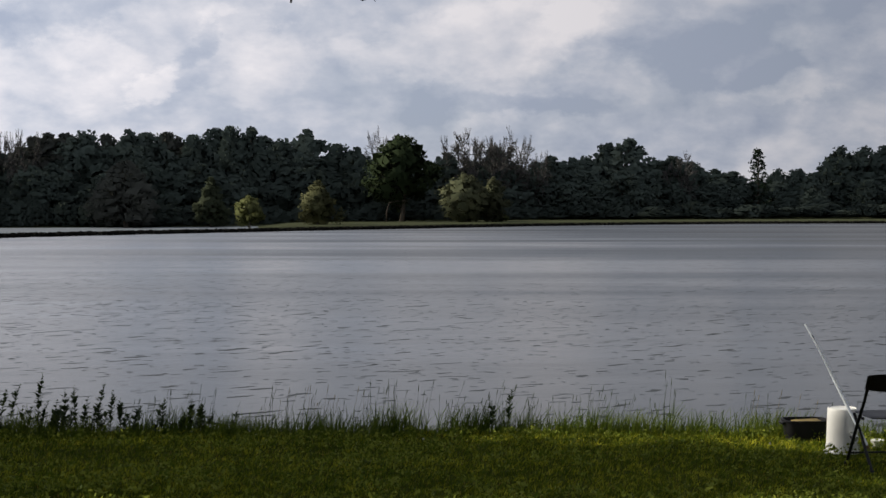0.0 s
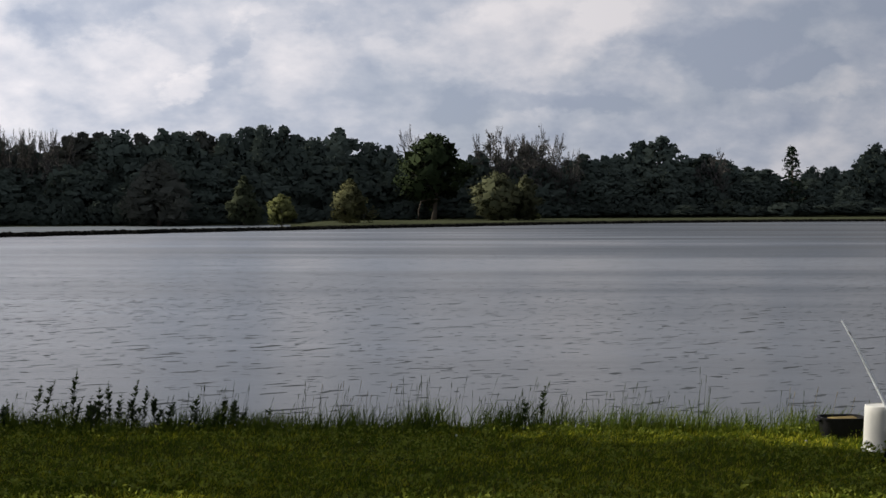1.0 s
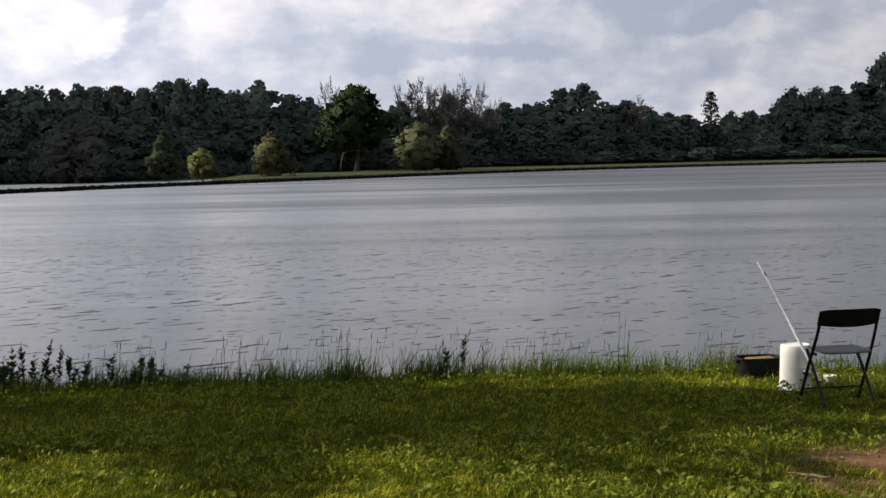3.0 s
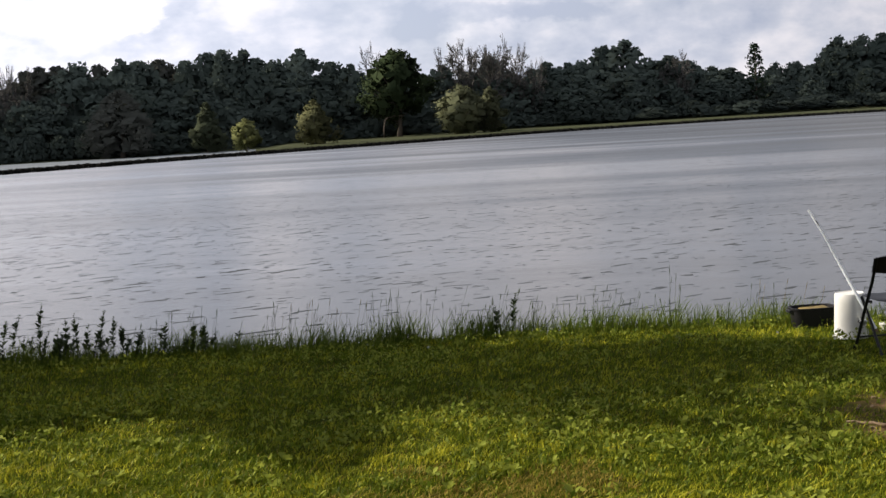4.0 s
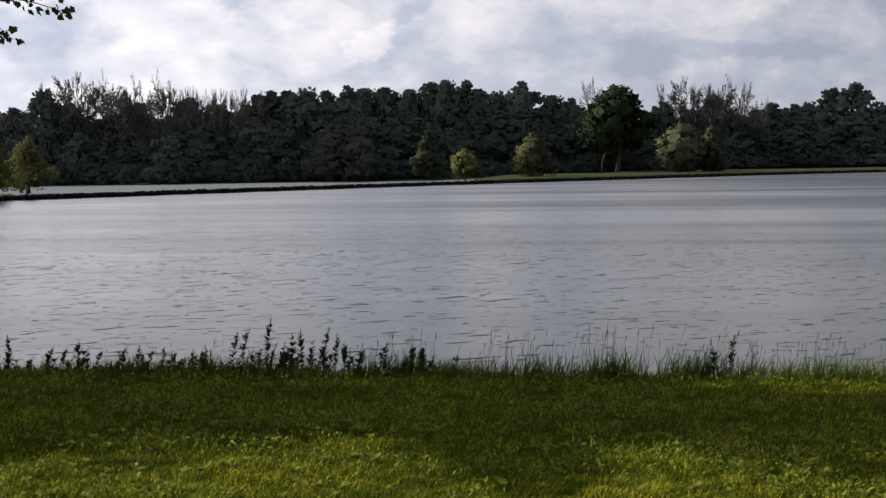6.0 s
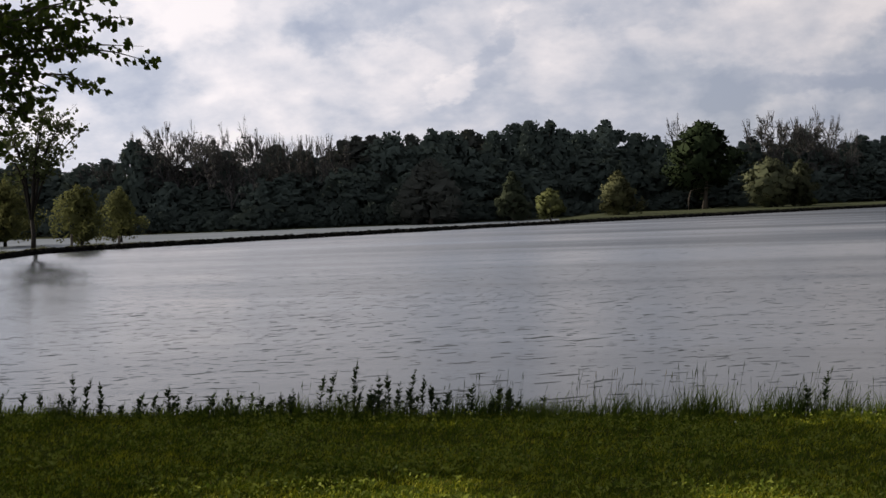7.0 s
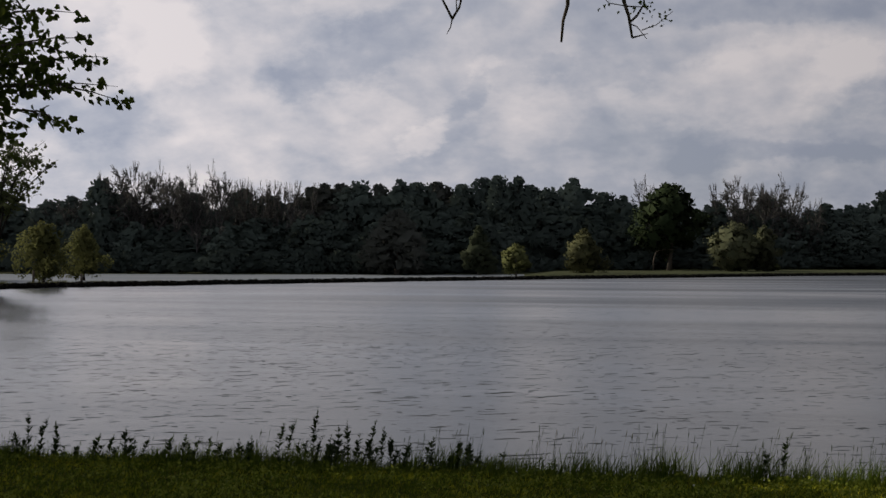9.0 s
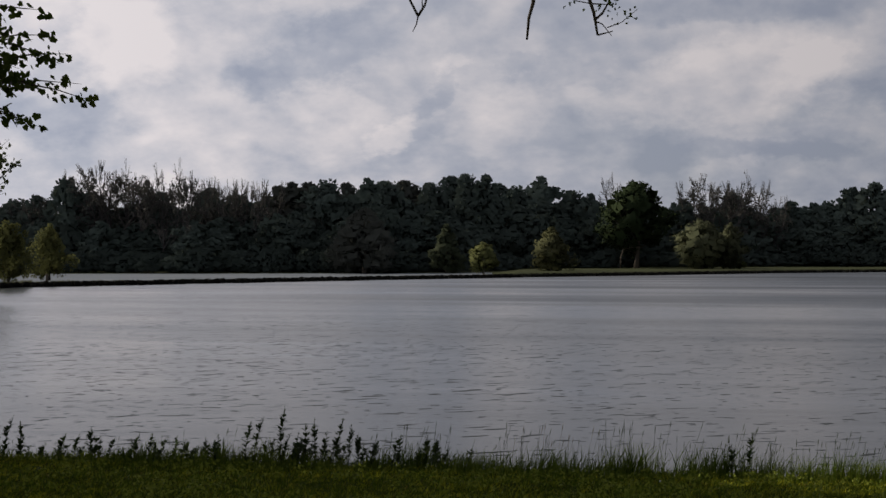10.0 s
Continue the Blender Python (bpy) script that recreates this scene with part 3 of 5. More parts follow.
def crown_tree(seed, mat, bark, height=1.0, width=0.62, low=0.16, clumps=64, leaves=40, leaf=0.037, tip=1.0, ragged=0.5, full=0.95, core=0.66, grain=0.8, edge=0.0):
    """A leafy tree one metre high: trunk with limbs, and a crown of leaf clumps with gaps; tip < 1 tapers it to the top."""
    rng = np.random.default_rng(seed)
    top = new("tree")
    limbs = Limbs()
    lean = rng.normal(0, 0.02, 2)
    trunk = [(lean[0] * t, lean[1] * t, height * 0.82 * t - 0.02) for t in np.linspace(0, 1, 6)]
    limbs.add(trunk, [0.024 * (1 - 0.85 * t) * (1.35 if t == 0 else 1) for t in np.linspace(0, 1, 6)], 6)
    pts, out, heart, heart_out = [], [], [], []
    for i in range(clumps):
        h = low + (1 - low) * (i + rng.uniform(0, 1)) / clumps
        u = (h - low) / (1 - low)
        env = math.sin(math.pi * min(1, u ** 0.75 * 0.93 + 0.07)) ** 0.6
        env = env * (1 - u) ** (0.9 * (1 - tip)) if tip < 1 else env
        ang, rad = rng.uniform(0, 2 * math.pi), width * 0.5 * env * rng.uniform(0.25, 1.0 + 0.25 * ragged)
        c = np.array([rad * math.cos(ang), rad * math.sin(ang), height * h * (0.955 + 0.06 * rng.uniform(-1, 1) * ragged)])
        spread = np.array([0.066, 0.066, 0.060]) * rng.uniform(0.5, 1.25) * (0.55 + 0.55 * env) * (width / 0.62) * grain
        n = int(leaves * rng.uniform(0.6, 1.3))
        cloud = rng.normal(size=(n, 3))
        cloud *= (rng.uniform(0.95, 1.95, n) / np.linalg.norm(cloud, axis=1))[:, None]
        pts.append(c + cloud * spread)
        whole = (c - np.array([0, 0, height * (low + 1) * 0.45])) / np.array([width * 0.5, width * 0.5, 0.5]) * 0.9
        out.append(cloud * 0.12 + whole)
        # the close inner twigs and leaves of the clump
        lump = CHUNK_V * rng.uniform(0.6, 1.3, len(CHUNK_V))[:, None]
        heart.append(c + lump * spread * full)
        heart_out.append(CHUNK_V * 0.2 + whole)
        if i % 4 == 0:
            b = height * max(0.08, h * 0.62)
            limbs.add([(0, 0, b), tuple(c * 0.55 + np.array([0, 0, b * 0.38])), tuple(c)], [0.009, 0.006, 0.002], 4)
    # the shaded inside of the crown, closed by larger sprays
    inner = []
    for h in rng.uniform(low + 0.06, 0.86, int(240 * core / 0.66)):
        u = (h - low) / (1 - low)
        env = math.sin(math.pi * min(1, u ** 0.75 * 0.93 + 0.07)) ** 0.6
        env = env * (1 - u) ** (0.9 * (1 - tip)) if tip < 1 else env
        ang, rad = rng.uniform(0, 2 * math.pi), width * 0.5 * env * 0.85 * math.sqrt(rng.uniform())
        inner.append((rad * math.cos(ang), rad * math.sin(ang), height * h))
    inner = np.array(inner)
    v, q = leaf_quads(rng, np.concatenate(pts), leaf)
    vi, qi = leaf_quads(rng, inner, 0.085 * width / 0.62)
    up = height / np.percentile(v[:, 2], 99.6)
    n = len(v) + len(vi)
    q = np.concatenate([q, qi + len(v)] + [CHUNK_Q + n + 8 * k for k in range(clumps)])
    v = np.concatenate([v, vi] + heart)
    v[:, 2] *= up
    deep = np.repeat((inner - np.array([0, 0, height * (low + 1) * 0.45])) / np.array([width * 0.5, width * 0.5, 0.5]) + 1e-3, 4, axis=0)
    part("trunk", limbs.mesh("trunk", bark), None, top)
    soft = np.concatenate([np.repeat(np.concatenate(out), 4, axis=0), deep] + heart_out)
    soft /= np.linalg.norm(soft, axis=1)[:, None]
    # edge bends the normals to -y, off the sun, to keep crowns shaded
    soft = soft * (1 - edge) + np.array([0.0, -0.9, 0.3]) * edge
    soft /= np.linalg.norm(soft, axis=1)[:, None]
    face = np.cross(v[q[:, 1]] - v[q[:, 0]], v[q[:, 2]] - v[q[:, 0]])
    away = (face * soft[q[:, 0]]).sum(1) < 0
    q[away] = q[away][:, ::-1]
    part("crown", mesh_np("crown", v, q, mat, soft), None, top)
    return top


def bare_tree(seed, mat, leaf_mat, height=1.0, width=0.7, leaves=480):
    """A tree that is still almost bare: forked limbs and many thin upright twigs, with a few buds."""
    rng = np.random.default_rng(seed)
    top = new("tree")
    limbs, tips = Limbs(), []

    def grow(p, way, length, r, level):
        q = p + way * length * 0.5 + Vector(rng.normal(0, 0.03 * length, 3))
        e = p + way * length
        limbs.add([p, q, e], [r, r * 0.8, r * 0.55], 5 if level < 2 else 3)
        if level == 4:
            tips.append(e)
            for _ in range(5):
                w = (way + Vector(rng.normal(0, 0.45, 3)) + Vector((0, 0, 0.2))).normalized()
                limbs.add([q, e + w * length * 0.5], [r * 0.8, r * 0.5], 3)
            return
        for _ in range((5, 4, 3, 3)[level]):
            w = (way + Vector(rng.normal(0, 0.55, 3)) + Vector((0, 0, 0.10))).normalized()
            grow(p + way * length * rng.uniform(0.55, 1.0), w, length * rng.uniform(0.58, 0.8), r * 0.64, level + 1)

    grow(Vector((0, 0, -0.02)), Vector((0, 0, 1)), 0.34, 0.016, 0)
    vs = np.array([v[:] for v in limbs.v])
    k = np.array([width / np.ptp(np.percentile(vs[:, 0], (2, 98))), width / np.ptp(np.percentile(vs[:, 1], (2, 98))), height / np.percentile(vs[:, 2], 98.5)])
    limbs.v = [Vector(v * k) for v in vs]
    part("trunk", limbs.mesh("trunk", mat), None, top)
    c = np.array([t[:] for t in tips])[rng.integers(0, len(tips), leaves)] * k + rng.normal(0, 0.018, (leaves, 3))
    v, q = leaf_quads(rng, c, 0.020)
    part("crown", mesh_np("crown", v, q, leaf_mat), None, top)
    return top


def spruce_tree(seed):
    """A narrow evergreen with tiers of ragged boughs and two leaders."""
    rng = np.random.default_rng(seed)
    top = new("tree")
    limbs, pts = Limbs(), []
    limbs.add([(0, 0, -0.02), (0.005, 0, 0.5), (0, 0, 0.97)], [0.02, 0.012, 0.002], 6)
    for i in range(46):
        h = 0.12 + 0.86 * i / 46
        reach = 0.26 * (1 - h) ** 0.75 * rng.uniform(0.55, 1.2) + 0.012
        ang = i * 2.4
        e = np.array([reach * math.cos(ang), reach * math.sin(ang), h + reach * 0.25])
        limbs.add([(0, 0, h), tuple(e)], [0.005, 0.001], 3)
        t = rng.uniform(0.2, 1, 26)[:, None]
        pts.append(np.array([0, 0, h]) * (1 - t) + e * t + rng.normal(0, 0.014, (26, 3)))
    v, q = leaf_quads(rng, np.concatenate(pts), 0.021, 0.4, 2.0)
    part("trunk", limbs.mesh("trunk", BARK), None, top)
    part("crown", mesh_np("crown", v, q, NEEDLE), None, top)
    return top


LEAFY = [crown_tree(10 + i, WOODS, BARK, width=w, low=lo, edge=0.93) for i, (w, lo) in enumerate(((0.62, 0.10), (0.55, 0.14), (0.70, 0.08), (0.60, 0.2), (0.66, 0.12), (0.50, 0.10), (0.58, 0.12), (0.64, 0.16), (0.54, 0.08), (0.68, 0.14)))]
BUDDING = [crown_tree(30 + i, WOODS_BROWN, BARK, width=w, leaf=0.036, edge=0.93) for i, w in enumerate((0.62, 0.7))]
BARE = [bare_tree(50 + i, BARE_BARK, WOODS_BROWN, width=w) for i, w in enumerate((0.70, 0.55, 0.62))]
UNDER = [crown_tree(70 + i, SHADED_SHRUB, BARK, width=w, low=0.02, clumps=24, leaves=40, leaf=0.058, edge=0.93) for i, w in enumerate((1.0, 1.2, 0.9))]
SPRUCE = spruce_tree(90)
used = set()


def plant(proto, az, r, top_el, width_deg, label, turn=0.0, group="trees of the far wood", base=None):
    """Stands a copy of a one-metre tree at a bearing and distance, so high that its top reaches the given elevation."""
    z = land_z(az, r) if base is None else base
    h = EYE + r * math.tan(radians(top_el)) - z
    crown = next(c for c in proto.children if c.name.startswith("crown"))
    me = crown.data
    xs = np.empty(len(me.vertices) * 3)
    me.vertices.foreach_get("co", xs)
    natural = np.percentile(xs[0::3], 98) - np.percentile(xs[0::3], 2)
    wide = 2 * r * math.tan(radians(width_deg / 2)) / natural
    m = pose(*polar(az, r, z), 0, 0, turn) @ Matrix.Diagonal((wide, wide, h, 1))
    if proto in used:
        ob = copy_thing(proto, m @ Matrix.Diagonal((*(1 / k for k in proto.scale), 1)))
    else:
        used.add(proto)
        ob = proto
        ob.matrix_basis = m
    return tagged(ob, label, "tree", group)


def plant_woods():
    rng = random.Random(4)
    dark = "dark green broadleaf tree in a dense lakeside wood"
    # crests of the wood: bearing, elevation of the top, width of the crown
    crests = [(-16.3, 2.91, 1.93), (-14.9, 2.97, 1.69), (-14.0, 2.94, 1.45), (-13.1, 3.09, 1.69), (-11.5, 3.04, 1.93), (-10.4, 2.93, 1.45), (-9.5, 3.22, 1.3),
              (-8.9, 3.3, 1.2), (-8.2, 3.26, 1.2), (-7.5, 2.88, 1.45), (-6.8, 2.72, 1.45), (-5.8, 3.18, 1.59), (-4.4, 2.59, 1.45), (-3.7, 2.45, 1.21),
              (-15.6, 2.95, 1.69), (-12.3, 3.0, 1.6), (0.1, 2.21, 1.21), (2.3, 2.45, 1.21), (4.5, 2.09, 1.21), (5.4, 2.01, 1.21), (6.1, 2.03, 1.21)]
    crests_b = [(7.0, 2.63, 1.21), (7.8, 2.79, 1.45), (9.0, 1.9, 1.21), (9.7, 2.06, 1.45), (10.5, 1.82, 1.21), (11.4, 1.51, 1.21), (12.1, 1.41, 1.21),
                (14.0, 1.5, 0.97), (14.8, 1.51, 0.97), (15.5, 1.37, 0.97), (16.5, 2.38, 1.45), (17.4, 2.36, 1.45), (18.2, 2.38, 1.69), (19.1, 2.48, 1.69),
                (20.2, 3.57, 1.45), (21.3, 3.4, 1.7), (22.6, 3.3, 1.8), (-25.6, 3.05, 1.33), (-19.8, 2.69, 1.21), (-16.9, 2.8, 1.45), (-21.9, 2.5, 1.45)]
    crests_c = [(-26.7, 2.29, 1.45), (-27.6, 2.09, 1.45), (-24.7, 2.48, 1.45), (-18.6, 2.41, 1.45), (-29.0, 2.0, 1.7), (-30.5, 2.2, 1.8), (-32.0, 2.3, 1.9), (-33.5, 2.3, 2.0)]
    for i, (az, el, w) in enumerate(crests + crests_b + crests_c):
        budding = -17 < az < -9.8 and i % 2 == 0
        proto = rng.choice(BUDDING) if budding else rng.choice(LEAFY)
        label = "brownish budding tree in a dense lakeside wood" if budding else dark
        # turned 28 degrees, so that the bent normals face away from the sun
        plant(proto, az, woods_r(az) + rng.uniform(6, 18), el, w * 1.4, label, 28 + rng.uniform(-22, 22))
    for az, el, w in ((-2.7, 3.03, 0.97), (1.4, 2.96, 2.17), (2.9, 2.81, 1.69), (-23.9, 3.42, 2.65), (-22.6, 3.13, 1.6), (-20.8, 3.27, 1.5), (-18.1, 2.94, 1.3),
                      (-17.4, 2.84, 1.21), (-27.1, 2.05, 1.45), (-19.4, 2.9, 1.3), (3.9, 2.2, 1.2), (10.0, 2.05, 1.2), (-24.7, 3.2, 1.8), (-23.2, 3.3, 1.8), (-21.7, 3.0, 1.4), (-20.2, 3.0, 1.3), (-18.8, 2.9, 1.2), (0.7, 2.8, 1.4), (2.2, 2.85, 1.5)):
        plant(rng.choice(BARE), az, woods_r(az) + rng.uniform(2, 8), el * 1.01, w * 1.1, "grey leafless tree with thin upright twigs above the wood", rng.uniform(0, 360))
    plant(SPRUCE, 13.2, woods_r(13) + 4, 2.42, 0.95, "narrow dark evergreen rising above the wood", 20)
    # a closed second rank and the low growth along the wood's edge
    az = -35.0
    while az < 24:
        top = interp(az, [-35, -28, -24, -17, -8, -3, 0, 3, 6, 8, 10, 13, 15.5, 17, 24], [1.7, 1.6, 2.0, 2.3, 2.5, 2.1, 1.9, 1.9, 1.7, 1.9, 1.5, 1.1, 1.1, 1.9, 2.0])
        for back, low, high in (((10, 26), 0.85, 1.0), ((1, 8), 0.5, 0.85)):
            r, el = woods_r(az) + rng.uniform(*back), top * rng.uniform(low, high)
            wide = math.degrees((EYE + 0.2 + r * math.tan(radians(el))) / r) * rng.uniform(0.75, 1.0)
            plant(rng.choice(LEAFY), az + rng.uniform(-0.2, 0.2), r, el, wide, dark, 28 + rng.uniform(-22, 22))
        az += 0.72
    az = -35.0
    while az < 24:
        plant(rng.choice(UNDER), az, woods_r(az) + rng.uniform(-4.5, 1), rng.uniform(-0.25, 0.25), rng.uniform(0.9, 1.3), "dense shrub at the edge of the wood, leaves darkened for shade", 28 + rng.uniform(-22, 22), "shrubs of the wood's edge")
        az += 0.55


plant_woods()


def far_specials():
    sap = crown_tree(101, FRESH, PALE_BARK, width=0.82, low=0.14, clumps=50, leaves=70, leaf=0.036, ragged=0.25)
    plant(sap, -8.21, 131, 0.41, 1.06, "small round pale green young tree on the far bank", group="young trees of the far bank")
    sap2 = crown_tree(102, TANGREEN, PALE_BARK, width=0.78, low=0.08, clumps=54, leaves=70, leaf=0.030, tip=0.55)
    plant(sap2, -5.33, 138, 1.06, 1.5, "pale green egg-shaped young tree on the far bank", group="young trees of the far bank")
    cone = crown_tree(103, DULL, BARK, width=0.6, low=0.03, clumps=54, leaves=70, leaf=0.030, tip=0.25, edge=0.6)
    plant(cone, -9.8, 147, 1.2, 1.3, "dull green cone-shaped tree at the edge of the wood", group="young trees of the far bank")
    wide = crown_tree(104, WOODS_BROWN, BARK, width=0.8, low=0.06, clumps=74, leaves=70, leaf=0.025, tip=0.8, edge=0.9)
    plant(wide, -13.3, 145, 1.85, 2.4, "broad brownish budding tree at the edge of the wood", 25)
    wil = crown_tree(105, SILVER, BARK, width=0.95, low=0.02, clumps=78, leaves=70, leaf=0.027)
    plant(wil, 0.95, 158, 1.35, 1.9, "pale silvery green willow bush on the far bank", group="willows of the far bank")
    wil2 = crown_tree(106, SILVER, BARK, width=0.6, low=0.02, clumps=56, leaves=70, leaf=0.030)
    plant(wil2, 2.15, 160, 1.2, 1.1, "greyish green willow bush on the far bank", group="willows of the far bank")
    small = crown_tree(107, FRESH, BARK, width=1.0, low=0.0, clumps=16, leaves=46, leaf=0.1)
    plant(small, 2.49, 161, -0.33, 0.55, "small pale bush on the far grass bank", group="willows of the far bank")
    rnd = crown_tree(108, leaf_material("broad_green_leaf", (0.024, 0.038, 0.018), (0.044, 0.060, 0.028), 0.1, 0.7, 0.4, 0.03, 42.0), BARK, width=0.72, low=0.20, clumps=52, leaves=110, leaf=0.022, ragged=0.7)
    plant(rnd, -1.75, 163, 2.98, 2.8, "tall green tree with a pale trunk before the wood")
    limb = new("fallen_limb", mesh_of("fallen_limb", *tube([polar(-1.62, 161, 2.3), polar(-2.0, 160.6, 2.25), polar(-2.3, 160.3, 2.0), polar(-2.4, 160.2, 1.0), polar(-2.42, 160.2, -0.3)], [0.10, 0.09, 0.08, 0.08, 0.08], 7), BARK, True))
    tagged(limb, "broken grey limb leaning from a tree to the ground", "fallen limb")
    y = crown_tree(109, leaf_material("yellow_green_leaf", (0.112, 0.120, 0.046), (0.185, 0.190, 0.074), 0.5, 0.7, 0.4, 0.03, 42.0), DARK_BARK, width=0.85, low=0.07, clumps=80, leaves=60, leaf=0.030, ragged=1.3, full=0.35, core=0.4)
    plant(y, -27.9, 101, 1.25, 1.9, "yellow-green young tree beside the bank", group="yellow-green trees")
    plant(y, -26.3, 112, 1.12, 1.6, "yellow-green young tree beside the bank", 70, group="yellow-green trees")
    plant(y, -30.9, 116, 1.6, 2.4, "yellow-green young tree beside the bank", 140, group="yellow-green trees")
    plant(y, -32.6, 112, 2.0, 2.6, "yellow-green young tree beside the bank", 200, group="yellow-green trees")
    thin = thin_tree(110)
    thin.matrix_basis = pose(*polar(-29.84, 90, -0.45), 0, 0, 30) @ Matrix.Scale(90 * math.tan(radians(4.7)) + EYE + 0.35, 4)
    tagged(thin, "slender forked tree with sparse new leaves on the bank", "tree")


def thin_tree(seed):
    """A slender tree that forks low into long steep limbs, with loose sprays of leaves at their ends."""
    rng = np.random.default_rng(seed)
    top = new("tree")
    limbs, pts = Limbs(), []
    limbs.add([(0, 0, -0.02), (0.01, 0, 0.1), (0.0, 0, 0.24)], [0.020, 0.015, 0.013], 8)
    for i in range(11):
        ang = i * 2 * math.pi / 9 + rng.uniform(-0.3, 0.3)
        reach, h = rng.uniform(0.08, 0.40), rng.uniform(0.62, 1.0)
        e = np.array([reach * math.cos(ang), reach * math.sin(ang), h])
        b = np.array([0, 0, rng.uniform(0.18, 0.24)])
        mid = b * 0.5 + e * 0.5 + np.array([0, 0, 0.05]) - np.array([e[0], e[1], 0]) * 0.16
        limbs.add([tuple(b), tuple(mid), tuple(e)], [0.0095, 0.0065, 0.0025], 5)
        for _ in range(15):
            t = rng.uniform(0.35, 1)
            p = (1 - t) ** 2 * b + 2 * t * (1 - t) * mid + t * t * e
            s = p + np.array([rng.normal(0, 0.09), rng.normal(0, 0.09), rng.uniform(-0.02, 0.10)])
            limbs.add([tuple(p), tuple(s)], [0.003, 0.001], 3)
            f = rng.uniform(0.3, 1, 10)[:, None]
            pts.append(p * (1 - f) + s * f + rng.normal(0, 0.016, (10, 3)))
    v, q = leaf_quads(rng, np.concatenate(pts), 0.024)
    part("trunk", limbs.mesh("trunk", DARK_BARK), None, top)
    part("crown", mesh_np("crown", v, q, NEW_LEAF), None, top)
    return top


far_specials()


# ---- near trees ----
LEAF_OUT = ((0, 0), (0.28, -0.12), (0.50, -0.04), (0.48, 0.20), (0.58, 0.46), (0.38, 0.58), (0, 1.0), (-0.38, 0.58), (-0.58, 0.46), (-0.48, 0.20), (-0.50, -0.04), (-0.28, -0.12))


def lobed_leaves(rng, places, ways, size):
    """Lobed leaves hanging from their stalks; each is a fan of twelve corners with a fold along its midrib."""
    n = len(places)
    out = np.array(LEAF_OUT)
    y = ways / np.linalg.norm(ways, axis=1)[:, None]
    x = rng.normal(size=(n, 3))
    x -= y * (x * y).sum(1)[:, None]
    x /= np.linalg.norm(x, axis=1)[:, None]
    z = np.cross(x, y)
    s = (size * rng.uniform(0.65, 1.25, n))[:, None, None]
    fold = np.abs(out[:, 0]) * 0.35
    v = places[:, None, :] + s * (x[:, None, :] * out[None, :, :1] + y[:, None, :] * out[None, :, 1:] + z[:, None, :] * fold[None, :, None])
    f = np.array([(0, 1, 2, 3), (0, 3, 4, 5), (0, 5, 6, 7), (0, 7, 8, 9), (0, 9, 10, 11)])
    q = (f[None] + 12 * np.arange(n)[:, None, None]).reshape(-1, 4)
    return v.reshape(-1, 3), q


def spray(rng, limbs, places, ways, start, end, radius, twigs, leaves, droop=0.12):
    """A limb from start to end with side twigs that carry leaves in flat sprays."""
    start, end = np.array(start, float), np.array(end, float)
    length = np.linalg.norm(end - start)
    mid = (start + end) / 2 + np.array([0, 0, droop * length])

    def at(t):
        return (1 - t) ** 2 * start + 2 * t * (1 - t) * mid + t * t * end

    limbs.add([tuple(at(t)) for t in np.linspace(0, 1, 6)], [radius * (1 - 0.88 * t) for t in np.linspace(0, 1, 6)], 6)
    for i in range(twigs):
        t = 0.22 + 0.78 * (i + rng.uniform(0, 1)) / twigs
        p, way = at(t), at(min(1, t + 0.05)) - at(max(0, t - 0.05))
        way /= np.linalg.norm(way)
        side = np.cross(way, (0, 0, 1)) * (1 if i % 2 else -1)
        d = way * rng.uniform(0.5, 1.0) + side * rng.uniform(0.2, 0.9) + np.array([0, 0, rng.uniform(-0.35, 0.12)])
        d = d / np.linalg.norm(d) * length * rng.uniform(0.08, 0.19) * (1.15 - 0.4 * t)
        limbs.add([tuple(p), tuple(p + d * 0.5 + np.array([0, 0, 0.02])), tuple(p + d)], [radius * 0.22, radius * 0.15, 0.0015], 4)
        k = rng.uniform(0.15, 1.05, leaves)[:, None]
        places.append(p + d * k + rng.normal(0, 0.035, (leaves, 3)))
        ways.append(d / np.linalg.norm(d) * 0.7 + rng.normal(0, 0.40, (leaves, 3)) + np.array([0, 0, -0.75]))


